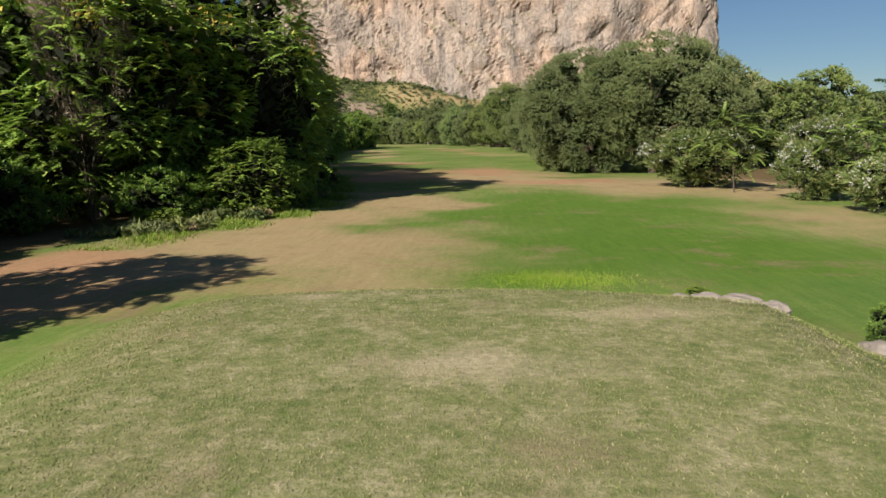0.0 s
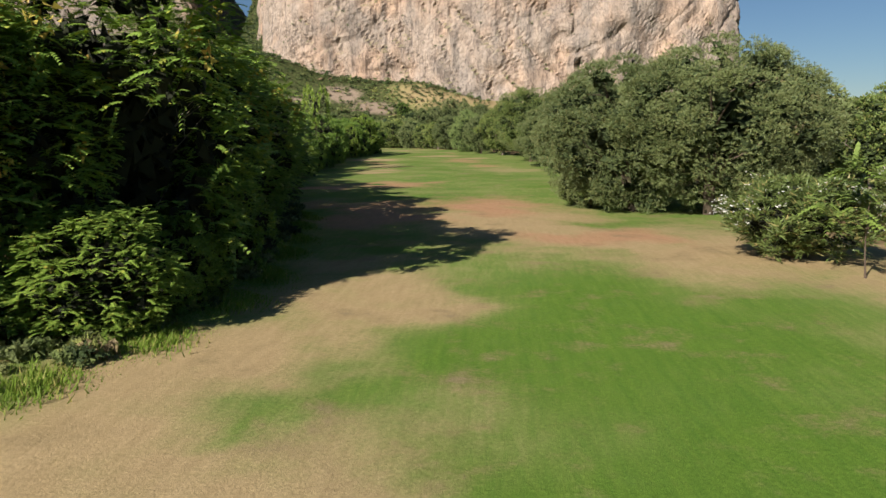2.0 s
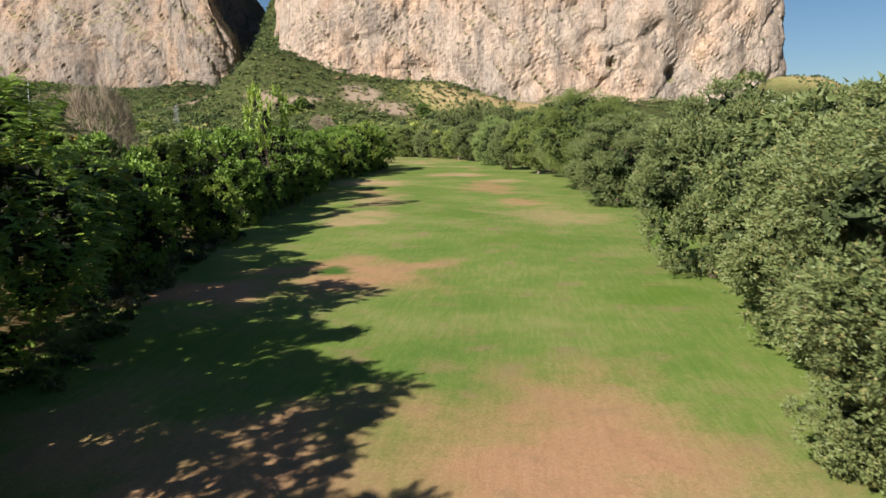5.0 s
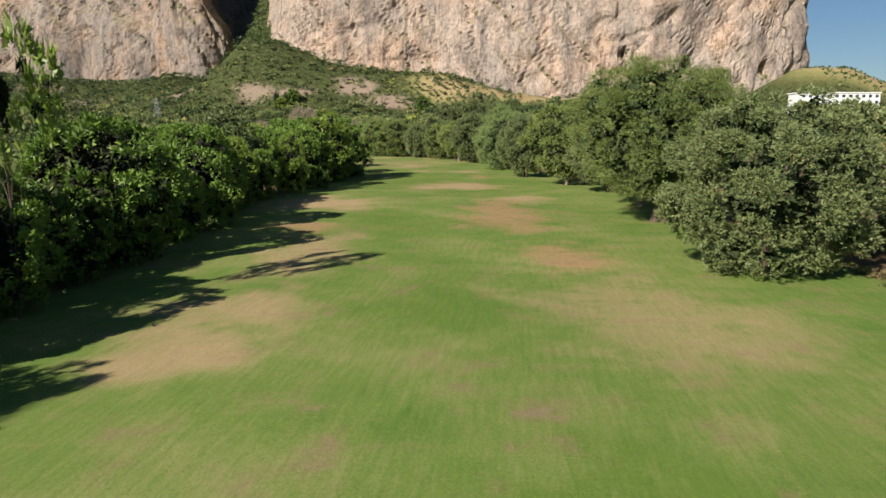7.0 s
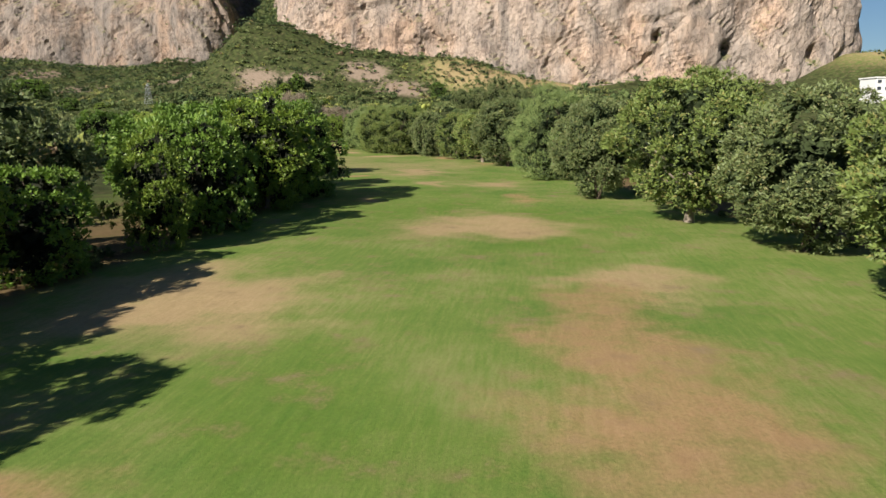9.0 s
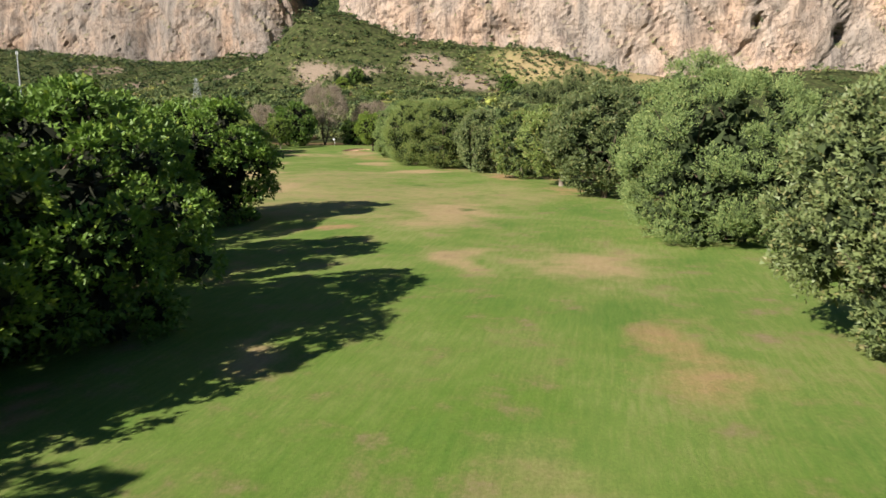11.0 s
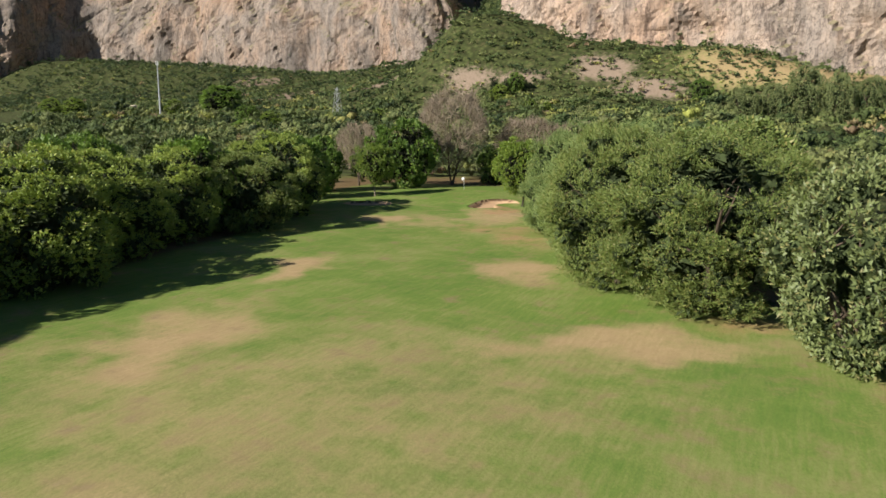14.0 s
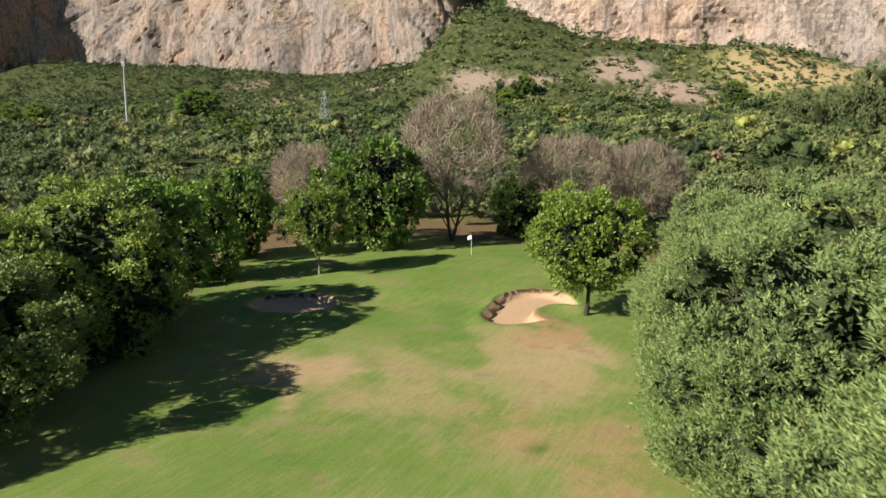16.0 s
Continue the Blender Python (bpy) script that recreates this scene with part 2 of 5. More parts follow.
M_HEDGE = leaf_material("mid_green_small_leaves", (0.135, 0.198, 0.038), (0.470, 0.560, 0.125), (0.42, 0.42, 0.08), 0.5, 0.35, 0.3, 0.08)
M_BROAD = leaf_material("dark_green_broad_leaves", (0.036, 0.080, 0.014), (0.250, 0.385, 0.066), (0.28, 0.36, 0.06), 0.5, 0.45, 0.35, 0.07)
M_FRESH = leaf_material("fresh_green_leaves", (0.065, 0.120, 0.016), (0.290, 0.390, 0.055), (0.33, 0.36, 0.06), 0.45, 0.35, 0.4, 0.07)
M_PINNATE = leaf_material("feathered_green_leaves", (0.058, 0.125, 0.022), (0.430, 0.590, 0.105), (0.46, 0.50, 0.09), 0.5, 0.5, 0.35, 0.06)
M_SEED = leaf_material("yellow_seed_clusters", (0.36, 0.29, 0.05), (0.52, 0.40, 0.09), (0.4, 0.26, 0.06), 0.7, 0.2, 0.2, 0.3)
M_OLEANDER = leaf_material("oleander_leaves", (0.075, 0.110, 0.030), (0.260, 0.325, 0.090), (0.34, 0.29, 0.11), 0.5, 0.3, 0.4, 0.1)
M_SAPLING = leaf_material("pale_green_fronds", (0.090, 0.150, 0.030), (0.240, 0.320, 0.070), (0.30, 0.32, 0.09), 0.5, 0.45, 0.3, 0.1)
M_FLOWER = leaf_material("white_flowers", (0.70, 0.66, 0.62), (0.85, 0.82, 0.80), (0.8, 0.7, 0.68), 0.7, 0.2, 0.2, 0.1)
M_DRYTWIG = leaf_material("bare_grey_twigs", (0.190, 0.145, 0.105), (0.350, 0.285, 0.215), (0.38, 0.31, 0.21), 0.9, 0.1, 0.1, 0.1)
M_CYPRESS = leaf_material("cypress_needles", (0.018, 0.034, 0.012), (0.055, 0.080, 0.025), (0.1, 0.1, 0.03), 0.7, 0.1, 0.2, 0.03)
M_WEED = leaf_material("weed_leaves", (0.150, 0.255, 0.022), (0.330, 0.450, 0.045), (0.42, 0.40, 0.10), 0.6, 0.45, 0.2, 0.1)
M_VERGE = leaf_material("tall_verge_grass", (0.075, 0.140, 0.018), (0.235, 0.330, 0.045), (0.36, 0.33, 0.10), 0.6, 0.4, 0.2, 0.12)
M_BLADE = leaf_material("short_worn_turf", (0.120, 0.165, 0.040), (0.290, 0.290, 0.115), (0.42, 0.37, 0.20), 0.8, 0.3, 0.1, 0.18)
# Crown insides: shade of the gaps between leaves, put into the base colour.
M_GAP_SHADE = plain("shade_dark_crown_inside", (0.022, 0.025, 0.013), 1.0, 0.5, 2.0)
M_GAP_SHADE_GREEN = plain("shade_dim_crown_inside", (0.048, 0.066, 0.024), 1.0, 0.5, 2.0)
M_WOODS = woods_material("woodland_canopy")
M_BARK = bark_material("brown_bark", (0.055, 0.040, 0.028), (0.17, 0.125, 0.09))
M_DARKBARK = bark_material("dark_bark", (0.022, 0.017, 0.013), (0.075, 0.055, 0.042))
M_PALEBARK = bark_material("pale_bark", (0.16, 0.125, 0.095), (0.34, 0.28, 0.22))
M_ROCK = plain("pale_boulder_stone", (0.25, 0.21, 0.175), 0.9, 0.45, 3.0)
M_WHITE = plain("white_painted_render", (0.74, 0.73, 0.70), 0.8, 0.06, 0.8)
M_GLASS = plain("dark_window_glass", (0.05, 0.06, 0.07), 0.15, 0.1)
M_METAL = plain("galvanised_steel", (0.50, 0.51, 0.52), 0.45, 0.1, 2.0, 0.6)
M_PAINT = plain("white_gloss_paint", (0.80, 0.80, 0.78), 0.4, 0.04)
M_TILE = plain("terracotta_roof", (0.40, 0.20, 0.12), 0.85, 0.2, 1.0)
M_PLASTER = plain("ochre_plaster", (0.55, 0.46, 0.34), 0.85, 0.1, 1.0)

# ---- mesh helpers ----
RNG = np.random.default_rng(7)


def quads_mesh(name, verts, faces, mats, slots=None, smooth=False, **attrs):
    """A mesh from arrays: verts (n, 3) and faces of four corners; a last corner of -1 marks a triangle."""
    me = bpy.data.meshes.new(name)
    verts, faces = np.asarray(verts, np.float32), np.asarray(faces, np.int32)
    total = np.where(faces[:, 3] < 0, 3, 4).astype(np.int32)
    corners = faces.ravel()
    corners = corners[corners >= 0]
    me.vertices.add(len(verts))
    me.vertices.foreach_set("co", verts.ravel())
    me.loops.add(len(corners))
    me.loops.foreach_set("vertex_index", corners)
    me.polygons.add(len(faces))
    me.polygons.foreach_set("loop_start", (np.cumsum(total) - total).astype(np.int32))
    me.polygons.foreach_set("loop_total", total)
    for m in mats:
        me.materials.append(m)
    if slots is not None:
        me.polygons.foreach_set("material_index", np.asarray(slots, np.int32))
    me.polygons.foreach_set("use_smooth", np.full(len(faces), smooth))
    for key, values in attrs.items():
        me.attributes.new(key, "FLOAT", "POINT").data.foreach_set("value", np.asarray(values, np.float32))
    me.update(calc_edges=True)
    me.validate()
    return me


def part(name, me, parent, label=""):
    ob = new(name, me)
    ob.parent = parent
    return tagged(ob, label)


def unit(v):
    return v / np.maximum(np.linalg.norm(v, axis=-1, keepdims=True), 1e-9)


def sphere_dirs(n):
    return unit(RNG.normal(size=(n, 3)))


def leaf_quads(p, way, length, width, flat=0.6, out=None, shake=0.6):
    """Diamond leaves at p, pointing along way, their faces turned partly up and, where given, outwards."""
    n = len(p)
    face = RNG.normal(size=(n, 3)) * (1.0 if out is None else shake) + np.array([0, 0, flat])
    face = unit(face if out is None else face + out * 0.85)
    side = unit(np.cross(way, face))
    L = (length * RNG.uniform(0.65, 1.3, n))[:, None]
    W = (width * RNG.uniform(0.7, 1.25, n))[:, None] * 0.5
    v = np.stack([p + side * W, p + way * L, p - side * W - way * L * 0.15], 1)
    f = np.full((n, 4), -1)
    f[:, :3] = np.arange(3 * n).reshape(n, 3)
    return v.reshape(-1, 3), f


def frond_quads(p, way, length, pairs=6):
    """Feathered leaves: pairs of leaflets along a drooping midrib."""
    n = len(p)
    out_v = []
    side = unit(np.cross(way, np.array([0, 0, 1.0])) + RNG.normal(size=(n, 3)) * 0.15)
    L = (length * RNG.uniform(0.7, 1.2, n))[:, None]
    for k in range(pairs):
        u = (k + 1.0) / pairs
        mid = p + way * L * u + np.array([0, 0, -0.28]) * L * u * u
        for s in (-1, 1):
            d = unit(way * 0.55 + side * s + np.array([0, 0, -0.25 - 0.3 * u]))
            ll, w = L * 0.32 * (1.1 - 0.45 * u), L * 0.076
            a = unit(np.cross(d, np.array([0, 0, 1.0])))
            out_v.append(np.stack([mid + d * ll * 0.1 + a * w * 1.5, mid + d * ll, mid + d * ll * 0.1 - a * w * 1.5], 1))
    v = np.concatenate(out_v).reshape(-1, 3)
    f = np.full((len(v) // 3, 4), -1)
    f[:, :3] = np.arange(len(v)).reshape(-1, 3)
    return v, f


def join(chunks):
    vs, fs, sl, base = [], [], [], 0
    for v, f, s in chunks:
        vs.append(v)
        fs.append(np.where(f < 0, -1, f + base))
        sl.append(np.full(len(f), s))
        base += len(v)
    return np.concatenate(vs), np.concatenate(fs), np.concatenate(sl)


def tube(path, radii, sides=7):
    """A tapered tube along a path, as quads."""
    path = np.asarray(path, float)
    v = []
    for i, c in enumerate(path):
        d = unit(path[min(i + 1, len(path) - 1)] - path[max(i - 1, 0)])
        a = unit(np.cross(d, np.array([0.3, 0.9, 0.1])))
        b = np.cross(d, a)
        ang = np.linspace(0, 2 * np.pi, sides, endpoint=False)
        v.append(c + radii[i] * (np.cos(ang)[:, None] * a + np.sin(ang)[:, None] * b))
    f = [[i * sides + j, i * sides + (j + 1) % sides, (i + 1) * sides + (j + 1) % sides, (i + 1) * sides + j]
         for i in range(len(path) - 1) for j in range(sides)]
    return np.concatenate(v), np.array(f)


def box_quads(x0, y0, z0, x1, y1, z1):
    v = np.array([(x, y, z) for z in (z0, z1) for y in (y0, y1) for x in (x0, x1)], float)
    return v, np.array([(0, 2, 3, 1), (4, 5, 7, 6), (0, 1, 5, 4), (2, 6, 7, 3), (1, 3, 7, 5), (0, 4, 6, 2)])


def smoothstep(a, b, x):
    t = np.clip((np.asarray(x, float) - a) / (b - a), 0, 1)
    return t * t * (3 - 2 * t)


# ---- the lie of the land ----
LEFT_Y, LEFT_X = (-60, 5, 24, 30, 38, 48, 62, 76, 95, 110, 147, 175, 205, 235, 252, 258, 275, 292, 322, 340, 355, 366, 378), (-14, -13, -11, -8, -7.5, -9, -12, -16, -21, -23, -27, -31, -31, -36, -45, -62, -76, -80, -85, -88, -96, -103, -105)
RIGHT_Y, RIGHT_X = (-60, 20, 36, 48, 62, 75, 97, 120, 140, 165, 195, 208, 222, 250, 278, 300, 312, 320, 335, 346, 362, 376, 392), (26, 24, 20, 15, 13, 12, 11, 12, 11, 9, 7, 4, -2, -7, -16, -26, -36, -44, -56, -61, -66, -68, -78)


def left_edge(y):
    return np.interp(y, LEFT_Y, LEFT_X)


def right_edge(y):
    return np.interp(y, RIGHT_Y, RIGHT_X)


def bunker_shape(x, y, which):
    """Above 0 inside the bunker."""
    if which == 0:
        u, v = x + 73.9, y - 365.4
        a = 0.35 * np.sin(3 * np.arctan2(v, u) + 0.6)
        r = np.sqrt((u / 3.1) ** 2 + (v / 5.4) ** 2)
        bite = np.sqrt(((u - 2.6) / 1.9) ** 2 + ((v + 1.0) / 2.5) ** 2)
        return np.minimum(1 + 0.2 * a - r, (bite - 1) * 0.7)
    u, v = x + 90.4, y - 358.4
    a = 0.3 * np.sin(2 * np.arctan2(v, u) + 1.0)
    return 1 + 0.2 * a - np.sqrt((u / 3.3) ** 2 + (v / 3.3) ** 2)


def tee_level(x, y):
    """0 off the tee, 1 on its plateau: steep to the right and front, gentle to the left."""
    front = 1 - smoothstep(11.4, 13.6, y + 0.055 * (x - 0.5) ** 2 * 0.6)
    right = 1 - smoothstep(6.2, 7.4, x + 0.12 * (y - 9))
    left = smoothstep(-7.2, -3.2, x)
    return front * right * left


TALUS_X, TALUS_Z = (-420, -353, -321, -300, -270, -235, -200, -160, -120, -60, -12, 50, 200, 258, 285, 320, 390, 520, 800), (36, 40, 47, 62, 94, 90, 79, 68, 62, 56, 43, 38, 40, 66, 62, 48, 30, 16, 6)
SCREE_X, SCREE_Z = (-1500, -1100, -954, -868, -676, -577, -486, -430, -380, -330), (84, 90, 94, 89, 76, 67, 63, 69, 82, 80)


def far_rise(x, y):
    """The slope up to the cliffs: gentle under the woods, steeper on the talus at their feet."""
    x, y = np.asarray(x, float), np.asarray(y, float)
    r = np.clip(y - 430 + 0.04 * np.abs(x + 80), 0, 620)
    side = 1 - 0.85 * smoothstep(250, 520, x)
    z = 13 * (r / 210) ** 1.35 * side
    foot = np.interp(x, TALUS_X, TALUS_Z)
    right = smoothstep(-430, -360, x)
    z = z * (1 - right) + right * (np.minimum(z, foot) + (foot - np.minimum(z, foot)) * smoothstep(690, 800, y) ** 1.4)
    west = (1 - smoothstep(-430, -340, x)) * smoothstep(820, 970, y) ** 1.3
    z = z + west * (np.interp(x, SCREE_X, SCREE_Z) - z)
    gully = smoothstep(-390, -336, x + 0.478 * np.minimum(y - 1000, 0) + 0.12 * np.maximum(y - 1000, 0)) * (1 - smoothstep(-262, -190, x + 0.15 * (y - 860)))
    z = z + gully * (np.clip(0.62 * (y - 850), 0, 330) + 5 * np.sin(x * 0.09 + 0.03 * y) * smoothstep(840, 900, y))
    return z


def lumps(x, y):
    z = 2.4 * np.sin(x * 0.031 + 1.2) * np.cos(y * 0.027 + 0.4) + 1.2 * np.sin(x * 0.083 - y * 0.061)
    return z * smoothstep(440, 640, y)


def land(x, y):
    x, y = np.asarray(x, float), np.asarray(y, float)
    z = far_rise(x, y) + lumps(x, y)
    z = z + 13 * smoothstep(90, 165, x) * smoothstep(400, 495, y) * (1 - smoothstep(600, 720, y))
    z = z + 0.55 * tee_level(x, y)
    z = z + 0.06 * np.sin(x * 0.21 + y * 0.13) + 0.05 * np.sin(y * 0.17 - x * 0.05)
    green = np.exp(-(((x + 84) / 13) ** 2 + ((y - 378) / 13) ** 2) ** 2)
    z = z + 0.45 * green
    for which, depth in ((0, 0.42), (1, 0.42)):
        b = bunker_shape(x, y, which)
        z = z + 0.22 * np.exp(-((b / 0.28) ** 2)) * (b < 0.05) - depth * smoothstep(0.0, 0.14, b)
    return z


COVER = {"d": [], "s": [], "g": [], "w": [], "p": []}


def patch(kind, x, y, rx, ry, turn):
    """A patch of dry grass (d), bare soil (s), lush grass (g), faded turf (w), or a deep green spot (p)."""
    COVER[kind].append((x, y, rx, ry, radians(turn)))


def cover(kind, x, y):
    out = np.zeros_like(x)
    if kind != "p":
        # uneven outlines
        x, y = (x + 0.9 * np.sin(y * 0.83 + 0.5 * x) + 0.45 * np.sin(1.9 * x + 1.3 * y), y + 1.3 * np.sin(x * 0.77 - 0.3 * y) + 0.6 * np.sin(1.7 * y + x))
    for cx, cy, rx, ry, a in COVER[kind]:
        u, v = (x - cx) * math.cos(a) + (y - cy) * math.sin(a), -(x - cx) * math.sin(a) + (y - cy) * math.cos(a)
        r = np.sqrt((u / rx) ** 2 + (v / ry) ** 2) * (1 + 0.16 * np.sin(3 * np.arctan2(v, u) + cx) + 0.1 * np.sin(5 * np.arctan2(v, u) + cy))
        out = np.maximum(out, (0.86 + 0.14 * math.sin(cx * 1.7 + cy)) * (1 - smoothstep(0.3, 1.6, r)))
    return out

patch("d", -3.2, 17.2, 4.6, 3.6, 3)
patch("d", -6.6, 19.0, 4.4, 3.4, 3)
patch("g", 6.5, 22.0, 6.5, 7.5, 3)
patch("g", 6.5, 33.0, 7.5, 8.5, 3)
patch("g", 1.0, 29.5, 3.4, 3.6, 3)
patch("d", -6.5, 25.5, 3.2, 6.5, 3)
patch("d", -5.5, 30.0, 2.8, 3.2, 3)
patch("d", -2.4, 35.8, 3.2, 2.6, 3)
patch("d", -4.5, 20.5, 5.0, 5.0, 3)
for spot in [(-37.1, 287.2, 1.1, 1.3), (-26.6, 265.0, 0.9, 1.2), (-58.0, 278.6, 0.8, 0.9), (-11.9, 96.5, 1.2, 1.7), (-65.9, 343.1, 0.7, 0.9)]:
    patch("p", *spot, 10)
patch("s", -9.5, 13.5, 4.5, 3.2, 3)
patch("s", -13.0, 17.0, 4.5, 4.0, 3)
patch("g", -19, 214, 9, 20, 8)
patch("g", -9, 205, 7, 14, 8)
patch("s", -38.3, 315.6, 2.2, 3.0, 20)
patch("s", -41.4, 322.3, 2.2, 3.0, 20)
patch("s", -27.8, 301.0, 2.2, 3.0, 20)
patch("s", -16.9, 285.7, 2.2, 3.0, 20)
patch("s", -22.4, 302.0, 2.2, 3.0, 20)
patch("s", -27.1, 303.9, 2.2, 3.0, 20)
patch("w", -46, 272, 15, 18, 15)
patch("w", -34, 276, 16, 16, 15)
patch("w", -54, 292, 13, 16, 15)
patch("s", -11.0, 16.0, 4.0, 3.0, 3)
patch("d", -3.9, 19.5, 5.0, 5.8, 3)
patch("g", 3.1, 15.8, 2.1, 1.8, 3)
patch("d", 15.9, 27.7, 3.2, 7.1, 3)
patch("d", 20.0, 42.0, 4.0, 6.0, 3)
patch("d", 23.0, 51.0, 5.0, 9.0, 10)
patch("d", -3.0, 37.3, 3.7, 5.0, 3)
patch("d", 2.6, 60.0, 6.0, 12.4, 3)
patch("d", 13.7, 46.7, 6.7, 9.4, 3)
patch("d", -4.6, 21.1, 5.5, 3.9, 4)
patch("d", -1.6, 37.1, 2.9, 4.2, 4)
patch("d", 2.7, 61.0, 4.7, 9.9, 4)
patch("d", 4.9, 55.3, 3.5, 6.7, 4)
patch("d", 9.5, 47.5, 3.8, 5.3, 4)
patch("d", 15.2, 42.5, 4.7, 5.2, 4)
patch("g", 6.6, 27.0, 3.0, 2.8, 4)
patch("s", 0.7, 68.7, 4.3, 5.5, 5)
patch("d", 4.2, 58.0, 3.3, 5.5, 5)
patch("s", 8.1, 52.0, 3.9, 3.4, 5)
patch("d", 9.4, 48.0, 4.0, 3.4, 5)
patch("g", 8.2, 60.0, 2.3, 4.0, 5)
patch("d", -4.7, 43.8, 2.2, 3.0, 5)
patch("g", -3.4, 50.0, 3.0, 2.7, 5)
patch("s", -6.6, 62.6, 4.0, 8.7, 5)
patch("s", 0.5, 73.3, 5.4, 4.6, 6)
patch("s", -10.3, 96.0, 5.3, 5.5, 6)
patch("g", -11.9, 96.5, 1.1, 1.5, 6)
patch("w", 4.8, 126.6, 4.9, 6.3, 6)
patch("s", -5.5, 173.0, 3.8, 9.3, 6)
patch("d", -16.4, 121.7, 3.6, 3.5, 6)
patch("g", -0.6, 111.1, 4.1, 4.8, 6)
patch("g", 7.0, 90.6, 1.9, 4.1, 6)
patch("s", -18.1, 88.9, 5.3, 3.3, 6)
patch("g", -13.6, 79.1, 7.2, 4.7, 6)
patch("s", -9.0, 70.7, 5.6, 3.0, 6)
patch("s", -4.1, 165.2, 3.9, 5.3, 6)
patch("s", 0.6, 144.1, 3.2, 4.6, 6)
patch("d", -12.7, 204.7, 6.9, 6.4, 6)
patch("d", -26.3, 179.4, 5.8, 5.8, 6)
patch("d", -18.1, 142.7, 3.4, 8.1, 6)
patch("s", -21.8, 156.8, 3.4, 3.7, 6)
patch("d", -17.0, 128.0, 3.6, 3.8, 6)
patch("w", 2.4, 130.7, 5.2, 6.9, 6)
patch("g", -6.8, 129.7, 4.0, 6.4, 6)
patch("s", -4.7, 161.8, 3.9, 6.1, 7)
patch("d", -3.4, 184.9, 3.9, 3.7, 7)
patch("d", -12.5, 204.2, 7.0, 6.9, 7)
patch("s", -22.2, 155.7, 3.8, 3.8, 7)
patch("d", -25.1, 176.1, 5.0, 5.8, 7)
patch("g", -14.5, 162.0, 5.1, 11.3, 7)
patch("d", -28.3, 261.3, 3.0, 9.1, 7)
patch("s", -10.5, 224.5, 2.0, 3.4, 13)
patch("d", -27.8, 264.4, 3.6, 6.5, 13)
patch("d", -23.2, 241.2, 2.0, 3.6, 13)
patch("d", -14.5, 241.8, 3.2, 5.2, 13)
patch("w", -26.0, 222.0, 1.6, 2.1, 13)
patch("g", -17.1, 218.0, 3.6, 1.6, 13)
patch("s", -32.0, 214.5, 1.0, 1.8, 13)
patch("d", -28.0, 264.3, 3.6, 7.4, 24)
patch("w", -37.0, 282.2, 4.2, 3.0, 24)
patch("g", -26.7, 265.6, 0.6, 0.7, 24)
patch("g", -36.9, 286.8, 1.0, 1.2, 24)
patch("d", -54.2, 280.2, 5.5, 7.3, 24)
patch("d", -66.1, 297.2, 3.5, 4.6, 24)
patch("g", -19.4, 276.0, 2.1, 4.2, 24)
patch("s", -28.8, 302.7, 2.5, 7.9, 24)
patch("s", -19.1, 284.0, 1.2, 3.0, 24)
patch("s", -35.6, 250.3, 2.1, 1.7, 24)
patch("w", -33.5, 257.2, 3.2, 3.1, 24)
patch("d", -55.9, 323.7, 3.2, 4.2, 26)
patch("s", -61.3, 340.7, 2.9, 7.4, 26)
patch("d", -66.9, 301.3, 3.9, 5.5, 26)
patch("d", -71.5, 317.3, 2.2, 4.1, 26)
patch("d", -44.4, 308.7, 7.4, 2.9, 26)
patch("g", -46.5, 316.4, 3.5, 2.8, 26)
patch("d", -80.6, 345.9, 2.2, 4.6, 26)
patch("s", -66.5, 344.1, 2.9, 3.3, 26)
patch("d", -69.1, 353.5, 3.9, 6.4, 26)
patch("s", -70.3, 360.0, 3.2, 2.5, 26)
patch("w", -74.6, 346.7, 3.3, 6.4, 26)


# ---- ground: one sheet from the tee to the horizon ----
def lines(*spans):
    out = []
    for a, b, step in spans:
        out.extend(np.arange(a, b, step))
    return np.array(out)


